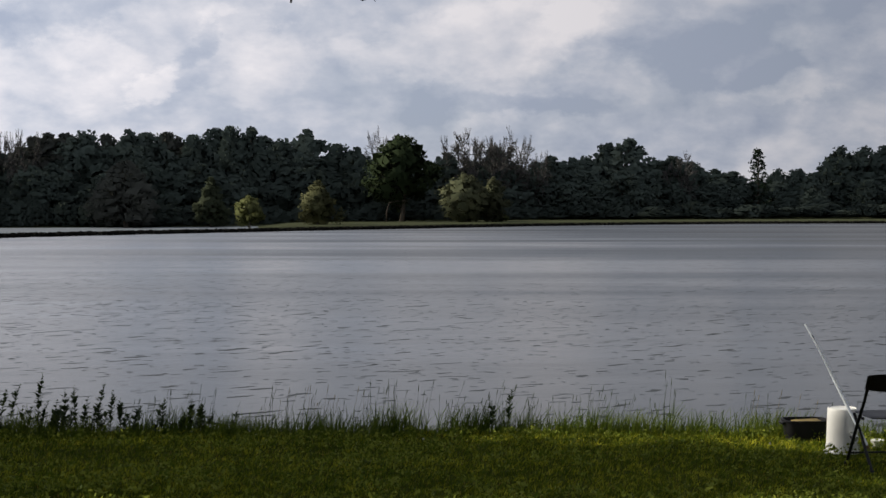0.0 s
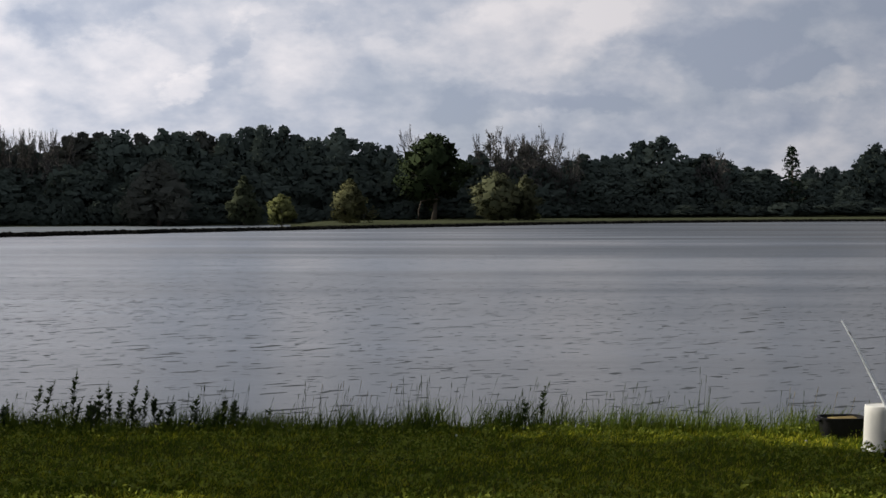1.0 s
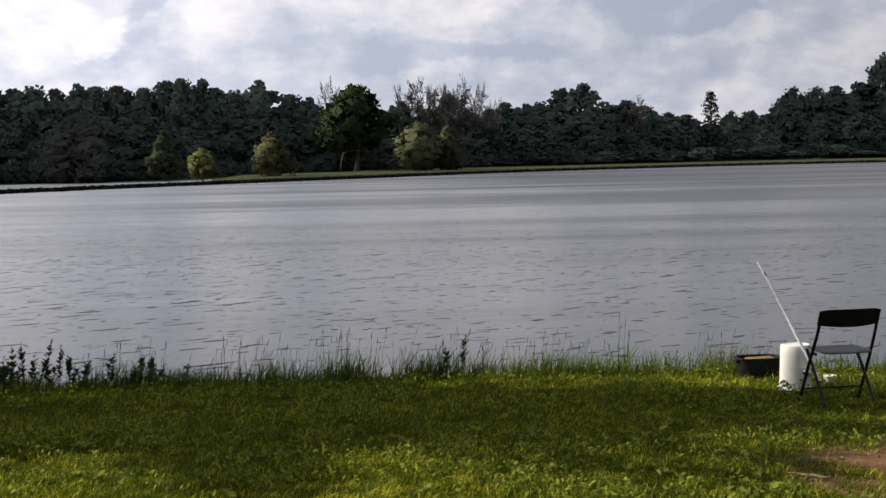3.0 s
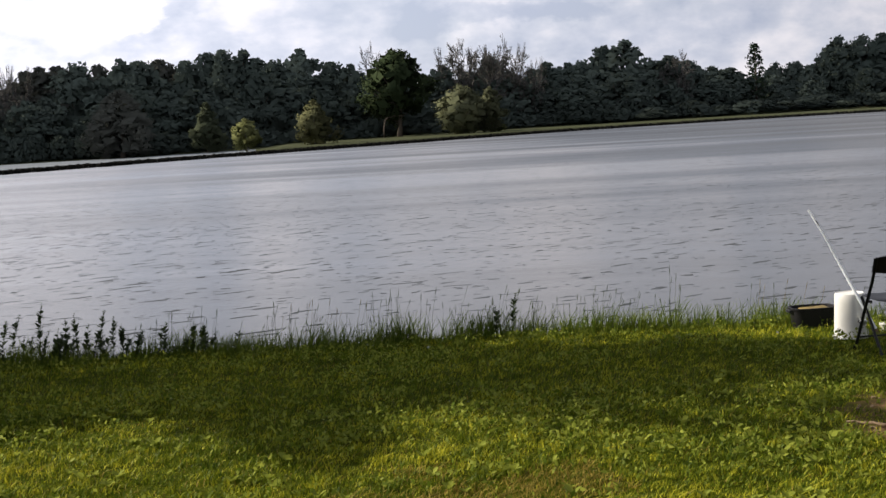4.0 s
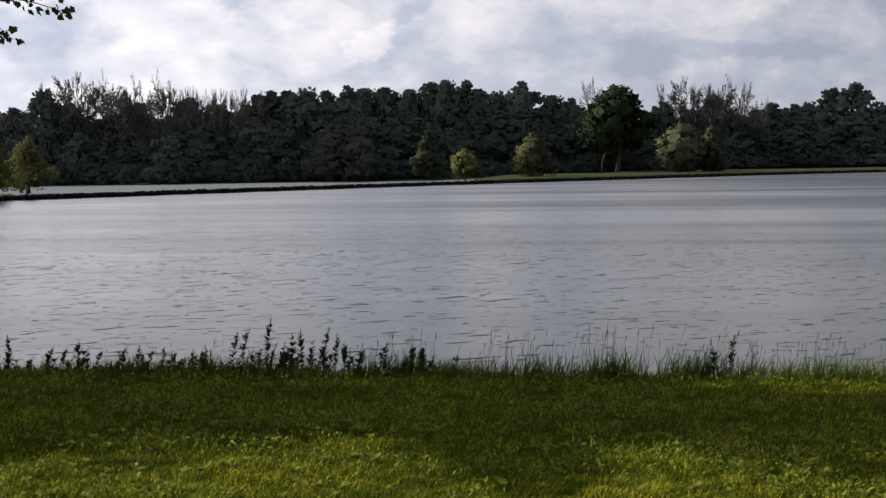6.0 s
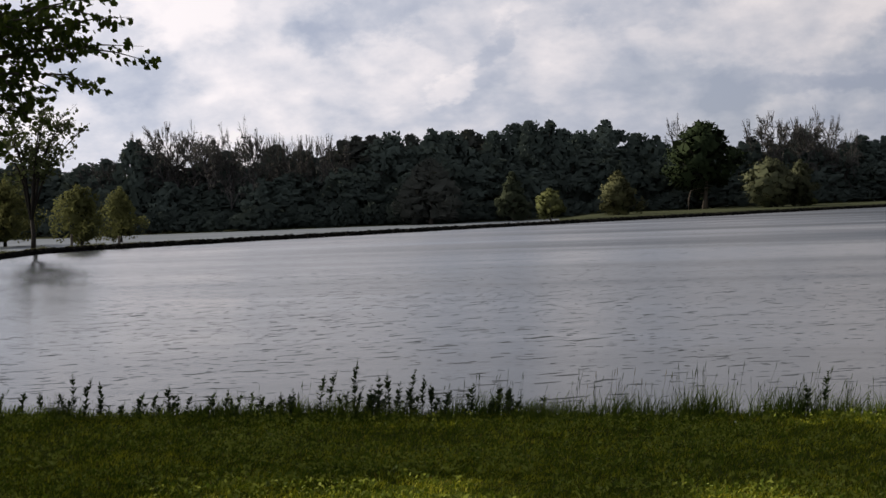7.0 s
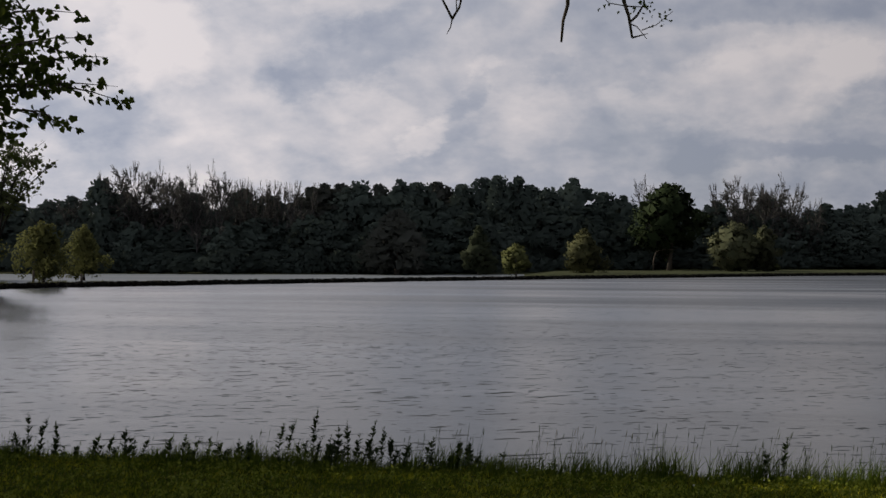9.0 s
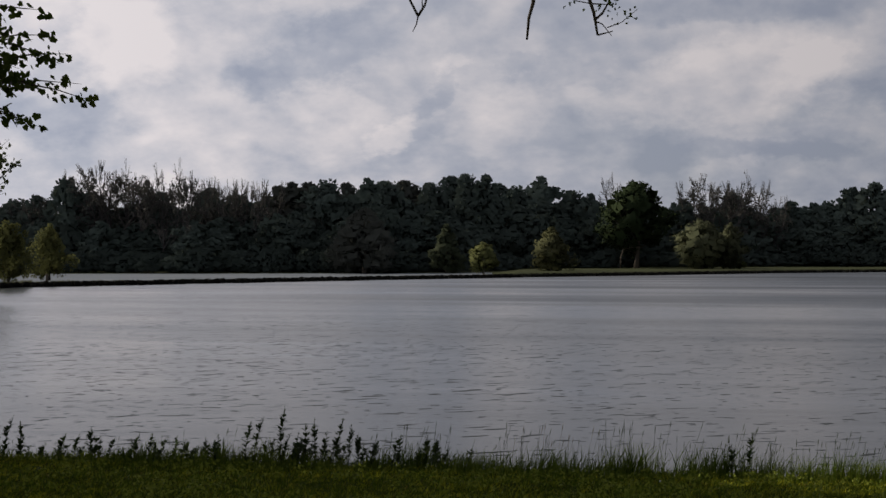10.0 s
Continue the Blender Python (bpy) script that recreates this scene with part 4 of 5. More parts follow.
def build_maple():
    """The broad maple beside the lawn: its shade falls over the grass, and its lowest limbs reach into view."""
    rng = np.random.default_rng(21)
    top = new("maple_tree")
    bx, by = MAPLE_AT
    bz = lawn_z(bx, by)
    limbs, places, ways = Limbs(), [], []
    limbs.add([(bx, by, bz - 0.1), (bx + 0.02, by, bz + 0.5), (bx, by + 0.05, bz + 2.0), (bx + 0.1, by, bz + 4.5), (bx, by, bz + 8.0)], [0.36, 0.26, 0.23, 0.16, 0.05], 12)
    # low limbs that hang over the grass: base height and the far end
    for z0, az, r, el, tw, leafy in ((2.7, -25.1, 11.4, 7.5, 30, 18), (2.7, -26.2, 11.3, 6.4, 24, 14), (2.8, -25.7, 11.2, 8.4, 28, 20), (2.9, -26.0, 11.0, 9.2, 30, 18), (3.2, -26.8, 11.6, 10.4, 30, 18), (3.0, -28.6, 10.9, 8.4, 26, 18),
                                     (3.6, -27.0, 12.1, 12.0, 30, 18), (3.9, -26.4, 12.2, 13.6, 30, 18), (3.4, -28.6, 11.4, 10.6, 28, 20), (2.3, -29.9, 11.8, 4.3, 22, 9), (2.4, -30.7, 11.5, 5.4, 24, 10), (2.2, -31.2, 11.4, 3.2, 20, 9), (2.5, -29.5, 11.6, 4.9, 24, 13)):
        az, el = (az - 2.0, el - 0.7) if el > 6 else (az - 0.3, el)
        p = polar(az, r)
        spray(rng, limbs, places, ways, (bx, by, bz + z0), (p.x, p.y, EYE + r * math.tan(radians(el))), 0.045, tw, leafy)
    seen_leaves = len(places)
    # the crown above, seen only through its shade
    for i in range(54):
        ang, h = i * 2.399, 3.2 + 5.8 * (i + 0.5) / 54
        reach = (MAPLE_SPREAD * (1 - ((h - 4.6) / 5.2) ** 2)) * rng.uniform(0.7, 1.1)
        end = (bx + reach * math.cos(ang), min(by + reach * math.sin(ang), 12.4 + 2 * max(0.0, 6.8 - h)), bz + h + rng.uniform(-0.3, 0.7))
        spray(rng, limbs, places, ways, (bx, by, bz + h * 0.78), end, 0.05, 24, 24)
    for ex, ey, ez in ((-8.4, 8.8, 6.6), (-7.8, 9.1, 5.6), (-8.2, 8.5, 7.6), (-7.6, 9.3, 6.4), (-8.9, 8.4, 5.2), (-7.4, 9.8, 7.2), (-8.4, 9.0, 5.0), (-8.9, 9.3, 5.2), (-8.0, 8.9, 4.7), (-9.2, 9.6, 5.1), (-7.7, 12.5, 6.0), (-8.2, 12.4, 5.6), (-8.1, 12.9, 5.8)):
        spray(rng, limbs, places, ways, (bx, by, bz + ez * 0.75), (ex, ey, ez), 0.05, 16, 9)
    part("trunk", limbs.mesh("trunk", BARK), None, top)
    v, q = lobed_leaves(rng, np.concatenate(places[:seen_leaves]), np.concatenate(ways[:seen_leaves]), 0.054)
    v2, q2 = leaf_quads(rng, np.concatenate(places[seen_leaves:]), 0.15, 0.0, 1.1)
    v, q = np.concatenate([v, v2]), np.concatenate([q, q2 + len(v)])
    part("crown", mesh_np("crown", v, q, MAPLE), None, top)
    tagged(top, "broad maple tree with low leafy limbs over the lawn", "tree")


MAPLE_AT, MAPLE_SPREAD = (-9.4, 11.75), 2.6
build_maple()


def build_overhead_tree():
    """A tree behind the camera: a high limb carries bare hanging twigs over the lawn."""
    rng = np.random.default_rng(33)
    top = new("shade_tree")
    limbs, places, ways = Limbs(), [], []
    limbs.add([(1.6, -3.2, -0.1), (1.6, -3.2, 0.6), (1.5, -3.0, 2.5), (1.2, -2.6, 5.0), (1.0, -2.4, 7.0)], [0.34, 0.26, 0.22, 0.15, 0.08], 12)
    limbs.add([(1.45, -2.9, 3.0), (0.9, 1.5, 4.2), (-0.3, 6.0, 4.5), (-1.4, 10.6, 4.3)], [0.12, 0.09, 0.06, 0.02], 8)

    def twig(points, r):
        limbs.add([tuple(p) for p in points], [r * (1 - 0.6 * i / (len(points) - 1)) for i in range(len(points))], 5)

    def at(az, el, r=10.0):
        p = polar(az, r)
        return Vector((p.x, p.y, EYE + r * math.tan(radians(el + 0.03))))

    # a forked spur, a bare dead stub, and a spray of thin shoots with a few leaves
    twig([(-1.3, 10.0, 4.35), at(-11.85, 11.2), at(-11.15, 9.85)], 0.0248)
    twig([at(-11.15, 9.85), at(-10.85, 10.3), at(-10.6, 11.3), (-1.2, 9.8, 4.35)], 0.0109)
    twig([at(-10.95, 10.1), at(-10.98, 10.6), at(-10.65, 10.68)], 0.0062)
    twig([at(-11.15, 9.85), at(-11.22, 9.5), at(-11.38, 9.2)], 0.0062)
    twig([(-1.1, 9.3, 4.4), at(-6.25, 11.3), at(-6.23, 10.4), at(-6.42, 9.75), at(-6.5, 8.85)], 0.0217)
    twig([at(-6.23, 10.4), at(-6.15, 10.75)], 0.0078)
    twig([(-0.9, 8.6, 4.4), at(-3.9, 11.4), at(-3.85, 10.5), at(-3.65, 9.9), at(-3.5, 9.0)], 0.0217)
    twig([at(-3.5, 9.0), at(-2.85, 9.15)], 0.0078)
    twig([at(-3.65, 9.6), at(-3.3, 9.45), at(-2.9, 8.95)], 0.0062)
    twig([at(-3.1, 9.3), at(-2.5, 9.5), at(-1.8, 10.05)], 0.0047)
    twig([at(-3.65, 9.6), at(-3.3, 9.9), at(-3.0, 10.4), at(-3.1, 11.4)], 0.0109)
    twig([at(-3.75, 10.3), at(-4.5, 10.45), at(-4.95, 11.0), at(-5.0, 11.5)], 0.0047)
    twig([at(-3.75, 10.3), at(-3.0, 10.25)], 0.0062)
    for az, el, n in ((-2.35, 9.6, 7), (-1.9, 9.9, 5), (-2.8, 10.3, 14), (-3.4, 10.0, 9), (-4.7, 10.5, 6), (-3.0, 11.0, 9), (-3.9, 11.2, 8), (-2.9, 9.4, 3)):
        c = np.array(at(az, el))
        places.append(c + rng.normal(0, 0.04, (n, 3)))
        ways.append(rng.normal(0, 1, (n, 3)) + np.array([0, 0, -0.4]))
    few = len(places)
    # unseen broad crown added overhead to cut the skylight on the lawn
    for i in range(70):
        ang, h = i * 2.399, 4.8 + 4.4 * (i + 0.5) / 70
        reach = rng.uniform(2.2, 5.6) * (1.1 - 0.5 * (h - 4.8) / 4.4)
        end = (1.1 + reach * math.cos(ang), -1.6 + reach * math.sin(ang), h + rng.uniform(0.2, 0.9))
        spray(rng, limbs, places, ways, (1.1, -2.4, h * 0.8), end, 0.05, 18, 10)
    part("trunk", limbs.mesh("trunk", BARK), None, top)
    v, q = lobed_leaves(rng, np.concatenate(places[:few]), np.concatenate(ways[:few]), 0.026)
    v2, q2 = leaf_quads(rng, np.concatenate(places[few:]), 0.17, 0.0, 1.1)
    v, q = np.concatenate([v, v2]), np.concatenate([q, q2 + len(v)])
    part("crown", mesh_np("crown", v, q, MAPLE), None, top)
    tagged(top, "tree with bare dark twigs hanging over the lawn", "tree")


build_overhead_tree()


def light_blocking_trees():
    """Unseen trees added behind the camera and beyond the maple to block light."""
    rng = random.Random(12)
    for az in range(112, 262, 15):
        plant(rng.choice(LEAFY), az + rng.uniform(-4, 4), rng.uniform(14, 20), 26, 26, "unseen broad leafy tree added behind the lawn to block skylight", rng.uniform(0, 360), "trees behind the lawn", 0.0)
    for az in range(-102, -62, 8):
        plant(rng.choice(LEAFY), az, rng.uniform(30, 37), 20, 19, "unseen broad leafy tree added on the near bank to shade the lawn", rng.uniform(0, 360), "trees behind the lawn", 0.0)
    for x, y, h, wide in ((-17.5, 11.6, 8.0, 17), (-24.0, 13.0, 8.0, 17), (-14.9, 9.7, 5.0, 17)):
        az, r = math.degrees(math.atan2(x, y)), math.hypot(x, y)
        plant(LEAFY[2], az, r, math.degrees(math.atan2(h, r)), wide, "unseen broad leafy tree added on the near bank to shade the lawn", rng.uniform(0, 360), "trees behind the lawn", -0.3)


light_blocking_trees()


# ---- shore plants ----
def blades_mesh(name, rng, base, height, width, lean, mat, segments=3, wind=(0.25, 0.0)):
    """Tapered bent grass blades: base (n x 3), heights, widths and how far each tip leans."""
    n = len(base)
    ang = rng.uniform(0, 2 * math.pi, n)
    side = np.stack([np.cos(ang), np.sin(ang), np.zeros(n)], 1)
    a2 = rng.uniform(0, 2 * math.pi, n)
    tip = np.stack([np.cos(a2) + wind[0] * 2, np.sin(a2) + wind[1] * 2, np.zeros(n)], 1) * (lean * height)[:, None]
    rows = []
    for k in range(segments):
        t = k / segments
        c = base + np.stack([np.zeros(n), np.zeros(n), height * t * (1 - 0.12 * t)], 1) + tip * t * t
        w = (width * (1 - t) ** 0.7 * 0.5)[:, None]
        rows += [c - side * w, c + side * w]
    rows.append(base + np.stack([np.zeros(n), np.zeros(n), height * 0.88], 1) + tip)
    v = np.stack(rows, 1)
    m = 2 * segments + 1
    f = []
    for k in range(segments - 1):
        f += [(2 * k, 2 * k + 1, 2 * k + 3), (2 * k, 2 * k + 3, 2 * k + 2)]
    f.append((2 * segments - 2, 2 * segments - 1, 2 * segments))
    q = (np.array(f)[None] + m * np.arange(n)[:, None, None]).reshape(-1, 3)
    return mesh_np(name, v.reshape(-1, 3), q, mat)


build_bank()


def bank_z(x, y):
    d = y - shore_y(x)
    return lawn_z(x, y) if d < -0.08 else -0.40 if d < 0 else max(-0.62, -0.41 - 0.65 * d)


def at_shore(az, back):
    """A point on the bank at a bearing, so far before the water's edge."""
    x = SHORE_Y * math.tan(radians(az))
    for _ in range(3):
        x = (shore_y(x) - back) * math.tan(radians(az))
    y = shore_y(x) - back
    return x, y, bank_z(x, y)


def build_fringe():
    rng = np.random.default_rng(8)
    n = 12000
    az = np.concatenate([rng.uniform(-36, 24, 9000), rng.uniform(-34, -8, 3000)])
    base, keep_h = np.empty((n, 3)), np.empty(n)
    for i in range(n):
        base[i] = at_shore(az[i], rng.uniform(-0.28, 0.30))
        dense = 0.5 + 0.5 * noise.noise((base[i][0] * 0.9, 2.2, 0.0)) + 0.25 * noise.noise((base[i][0] * 3.1, 0.2, 0.0))
        keep_h[i] = rng.uniform(0.05, 0.30) * max(0.15, 1.9 * dense - 0.35) * (0.75 if az[i] > 3 else 1.0)
    ob = new("shore_grass", blades_mesh("shore_grass", rng, base, keep_h, rng.uniform(0.006, 0.014, n), rng.uniform(0.1, 0.6, n), REED))
    tagged(ob, "ragged green grass along the near water's edge", "grass", kind="stuff")


build_fringe()


def grass_tuft(rng, x, y, z, blades, height, spread, stalks):
    """A tuft of long bent blades, with thin flowering stalks above it."""
    top = new("grass_tuft")
    top.location = (x, y, z - 0.02)
    base = np.stack([rng.normal(0, spread, blades), rng.normal(0, spread * 0.6, blades), np.zeros(blades)], 1)
    part("foliage", blades_mesh("foliage", rng, base, height * rng.uniform(0.35, 0.85, blades), rng.uniform(0.006, 0.013, blades), rng.uniform(0.1, 0.5, blades), REED, 4), None, top)["kind"] = "stuff"
    if stalks:
        limbs = Limbs()
        for _ in range(stalks):
            b = Vector((rng.normal(0, spread * 1.2), rng.normal(0, spread * 0.7), 0))
            h, l = height * rng.uniform(0.7, 1.15), rng.uniform(0.0, 0.22)
            mid, end = b + Vector((l * h * 0.3, rng.normal(0, 0.02), h * 0.55)), b + Vector((l * h, rng.normal(0, 0.03), h))
            limbs.add([b, mid, end], [0.0019, 0.0015, 0.001], 4)
            ear = [end - (end - mid).normalized() * h * 0.16 * k for k in (1.0, 0.55, 0.0)]
            limbs.add(ear, [0.001, rng.uniform(0.0022, 0.004), 0.001], 5)
        part("seed_stem", limbs.mesh("seed_stem", STRAW if rng.uniform() < 0.08 else WEED), None, top, "thin stalks with seed heads")["kind"] = "stuff"
    return tagged(top, "tuft of long green grass with thin seed stalks on the bank", "grass tuft", "grass tufts on the bank")


def leafy_weed(rng, x, y, z, height, lush=1.0):
    """An upright weed: one stem with narrow leaves all the way and a knot of small leaves at its head."""
    top = new("weed")
    top.location = (x, y, z - 0.02)
    limbs = Limbs()
    bend = rng.normal(0.04, 0.04)
    limbs.add([(0, 0, 0), (bend * 0.3, 0, height * 0.5), (bend, 0, height)], [0.004, 0.003, 0.0015], 5)
    part("stem", limbs.mesh("stem", WEED), None, top)
    n = int(36 * lush * height / 0.4)
    h = rng.uniform(0.12, 1.02, n) ** 0.8
    ang = rng.uniform(0, 2 * math.pi, n)
    ln = 0.055 * (0.55 + 0.75 * np.sin(np.pi * np.clip(h, 0, 1) ** 1.2)) * rng.uniform(0.7, 1.2, n) * np.where(h > 0.85, 0.75, 1)
    rise = rng.uniform(0.4, 1.6, n)
    base = np.stack([bend * h * h, np.zeros(n), height * h], 1)
    d = np.stack([np.cos(ang), np.sin(ang), rise], 1)
    d /= np.linalg.norm(d, axis=1)[:, None]
    w = np.stack([-np.sin(ang), np.cos(ang), np.zeros(n)], 1) * (ln * 0.26)[:, None]
    mid = base + d * (ln * 0.5)[:, None]
    tip = base + d * ln[:, None] - np.array([0, 0, 0.010])
    v = np.stack([base, mid + w, tip, mid - w], 1).reshape(-1, 3)
    part("foliage", mesh_np("foliage", v, np.arange(4 * n).reshape(n, 4), WEED), None, top)
    return tagged(top, "upright leafy green weed on the water's edge", "weed", "weeds on the bank")


def build_shore_plants():
    rng = np.random.default_rng(14)
    for az, h in ((-28.6, 0.33), (-28.2, 0.31), (-27.5, 0.30), (-22.2, 0.18), (-21.4, 0.20), (-20.9, 0.17), (-20.1, 0.20), (-18.5, 0.32), (-18.15, 0.37), (-17.0, 0.42),
                  (-16.4, 0.26), (-15.9, 0.31), (-15.5, 0.33), (-15.2, 0.28), (-14.65, 0.35), (-14.1, 0.32), (-13.7, 0.22), (-16.9, 0.24), (-17.4, 0.2), (-14.9, 0.22),
                  (-12.0, 0.24), (-10.4, 0.24), (-9.05, 0.16), (2.1, 0.22), (2.75, 0.30), (-13.2, 0.2), (-16.1, 0.24), (-19.6, 0.22)):
        leafy_weed(rng, *at_shore(az, rng.uniform(0.0, 0.15)), h * 1.38, 1.3)
    for _ in range(90):
        az = rng.uniform(-33, -9.5)
        leafy_weed(rng, *at_shore(az, rng.uniform(-0.05, 0.2)), rng.uniform(0.08, 0.34), 1.1)
    for _ in range(22):
        az = rng.uniform(-33, -9)
        grass_tuft(rng, *at_shore(az, rng.uniform(-0.02, 0.15)), int(rng.integers(50, 110)), rng.uniform(0.16, 0.30), rng.uniform(0.08, 0.2), int(rng.integers(1, 6)))
    for az, n, h, s, st in ((-23.5, 60, 0.20, 0.10, 3), (-21.0, 70, 0.24, 0.12, 4), (-19.0, 80, 0.28, 0.10, 5), (-12.9, 70, 0.30, 0.10, 7), (-11.6, 90, 0.32, 0.13, 9), (-10.9, 60, 0.30, 0.10, 7),
                            (-9.8, 40, 0.24, 0.10, 4), (-8.4, 30, 0.22, 0.08, 3), (-7.2, 40, 0.30, 0.10, 5), (-6.0, 45, 0.32, 0.12, 9), (-5.0, 70, 0.34, 0.15, 12), (-4.1, 60, 0.30, 0.12, 8)):
        grass_tuft(rng, *at_shore(az, rng.uniform(-0.02, 0.12)), int(n * 1.7), h * 1.4, s * 1.25, st)
    for az, n, h, s, st in ((-2.9, 40, 0.30, 0.07, 6), (-2.0, 60, 0.36, 0.09, 9), (-1.6, 60, 0.36, 0.08, 5), (0.6, 60, 0.30, 0.10, 8), (1.5, 110, 0.32, 0.13, 10), (3.0, 90, 0.30, 0.12, 9), (4.2, 70, 0.28, 0.14, 12),
                            (5.3, 65, 0.28, 0.13, 12), (6.3, 70, 0.29, 0.13, 12), (7.4, 45, 0.25, 0.12, 6), (8.5, 40, 0.24, 0.1, 3), (9.6, 30, 0.40, 0.05, 4), (10.9, 120, 0.28, 0.13, 4)):
        grass_tuft(rng, *at_shore(az, rng.uniform(-0.02, 0.12)), int(n * 1.7), h * 1.4, s * 1.25, st)
    for az, n, h, s, st in ((11.9, 120, 0.24, 0.16, 4), (13.3, 190, 0.36, 0.14, 5), (14.2, 220, 0.42, 0.12, 6), (15.4, 120, 0.26, 0.15, 4), (17.0, 120, 0.26, 0.15, 5), (18.6, 120, 0.28, 0.15, 6), (20.0, 110, 0.26, 0.15, 4), (21.5, 110, 0.26, 0.15, 4)):
        grass_tuft(rng, *at_shore(az, rng.uniform(0.0, 0.15)), int(n * 0.9), h * 1.05, s * 1.2, st)


build_shore_plants()


# ---- lawn ----
def bare_earth(x, y):
    d = math.hypot(x - 4.12, y - 7.5) / 1.72 + 0.5 * noise.noise((x * 1.9, y * 1.9, 2.0))
    return max(0.0, min(1.0, (1.05 - d) * 4))


def dry_turf(x, y):
    d = math.hypot(x - 0.15, (y - 6.35) * 1.3) / 0.9 + 0.8 * noise.noise((x * 2.3, y * 2.3, 5.0))
    return max(0.0, min(1.0, (1.1 - d) * 2)) + 0.05


def build_lawn():
    rng = np.random.default_rng(3)
    want, base, hs, dry = 190000, [], [], []
    y = 4.6 + 7.7 * rng.uniform(0, 1, want) ** 1.2
    x = (-0.70 + 1.14 * rng.uniform(0, 1, want)) * y + rng.normal(0, 0.22, want)
    y = y - np.abs(rng.normal(0, 0.35, want)) * (y < 5.6)
    for px, py in zip(x, y):
        n1 = noise.noise((px * 0.8, py * 0.8, 9.0))
        if rng.uniform() < bare_earth(px, py) * 0.97 or py > shore_y(px) - 0.02:
            continue
        if rng.uniform() < dry_turf(px, py) * 0.8:
            dry.append((px, py, lawn_z(px, py) - 0.004))
            continue
        base.append((px, py, lawn_z(px, py) - 0.004))
        hs.append((0.038 + 0.018 * n1 + 0.036 * noise.noise((px * 6.5, py * 6.5, 1.0))) * rng.uniform(0.6, 1.5) * (1 + 0.6 * max(0, py - 11.6)))
    base, hs = np.array(base), np.array(hs)
    n = len(base)
    ob = new("lawn_grass", blades_mesh("lawn_grass", rng, base, hs, rng.uniform(0.004, 0.012, n), rng.uniform(0.2, 1.0, n), BLADE, 2))
    tagged(ob, "short yellow-green mown grass blades of the lawn", "grass", kind="stuff")
    # coarser grass over the rest of the lawn
    far = 120000
    fx, fy = rng.uniform(-15, 11, far), rng.uniform(-9, 12.0, far)
    ok = ~((fy > 4.4) & (fx > -0.70 * fy - 0.1) & (fx < 0.44 * fy + 0.1))
    rest = [(px, py, lawn_z(px, py) - 0.004) for px, py in zip(fx[ok], fy[ok]) if bare_earth(px, py) < 0.3 and py < shore_y(px) - 0.05]
    rest = np.array(rest)
    k = len(rest)
    ob = new("lawn_grass", blades_mesh("lawn_grass", rng, rest, rng.uniform(0.04, 0.09, k), rng.uniform(0.02, 0.04, k), rng.uniform(0.2, 1.0, k), BLADE, 1))
    tagged(ob, "short green mown grass covering the open lawn", "grass", kind="stuff")
    dry = np.array(dry)
    k = len(dry)
    ob = new("dry_grass", blades_mesh("dry_grass", rng, dry, rng.uniform(0.02, 0.055, k), rng.uniform(0.004, 0.009, k), rng.uniform(0.5, 1.4, k), STRAW_BLADE, 2))
    tagged(ob, "ochre patch of dry scorched grass in the lawn", "grass", kind="stuff")
    # clover and plantain among the grass: paired kites lying almost flat
    m = 24000
    x, y = rng.uniform(-9.0, 5.5, m), 4.6 + 7.2 * rng.uniform(0, 1, m) ** 1.1
    pts = []
    for px, py in zip(x, y):
        if noise.noise((px * 0.9, py * 0.9, 15.0)) + 0.5 * noise.noise((px * 3.3, py * 3.3, 4.0)) + rng.uniform(-0.35, 0.35) > 0.08 and rng.uniform() > max(bare_earth(px, py), 0.8 * dry_turf(px, py)):
            k = rng.integers(2, 6)
            for _ in range(k):
                qx, qy = px + rng.normal(0, 0.025), py + rng.normal(0, 0.025)
                pts.append((qx, qy, lawn_z(qx, qy) + rng.uniform(0.04, 0.10)))
    pts = np.array(pts)
    v, q = leaf_quads(rng, pts, 0.018, 0.0, 2.0)
    v = v.reshape(-1, 4, 3)
    ob = new("clover", mesh_np("clover", v.reshape(-1, 3), q, BROAD))
    tagged(ob, "pale clover and plantain leaves scattered through the lawn", "clover", kind="stuff")


build_lawn()


def plantain(rng, x, y, scale=1.0):
    """A rosette of broad pale leaves in the turf."""
    top = new("plantain")
    top.location = (x, y, lawn_z(x, y))
    for i in range(int(rng.integers(3, 7))):
        a, ln = i * 2.4 + rng.uniform(-0.3, 0.3), 0.085 * scale * rng.uniform(0.7, 1.2)
        w = ln * 0.36
        d, s = Vector((math.cos(a), math.sin(a), 0)), Vector((-math.sin(a), math.cos(a), 0))
        up = rng.uniform(0.7, 1.8)
        rows = [(0.0, 0.10), (0.35, 0.9), (0.65, 1.0), (0.88, 0.55), (1.0, 0.03)]
        verts, faces = [], []
        for t, k in rows:
            c = d * ln * t + Vector((0, 0, ln * up * (t - 0.45 * t * t) + 0.012))
            verts += [c - s * w * k + Vector((0, 0, 0.006)), c, c + s * w * k + Vector((0, 0, 0.006))]
        for r in range(len(rows) - 1):
            faces += [(3 * r, 3 * r + 1, 3 * r + 4, 3 * r + 3), (3 * r + 1, 3 * r + 2, 3 * r + 5, 3 * r + 4)]
        part("leaf", mesh_of("leaf", verts, faces, BROAD, True), None, top)
    return tagged(top, "rosette of pale broad leaves in the lawn", "plantain", "rosettes in the lawn")


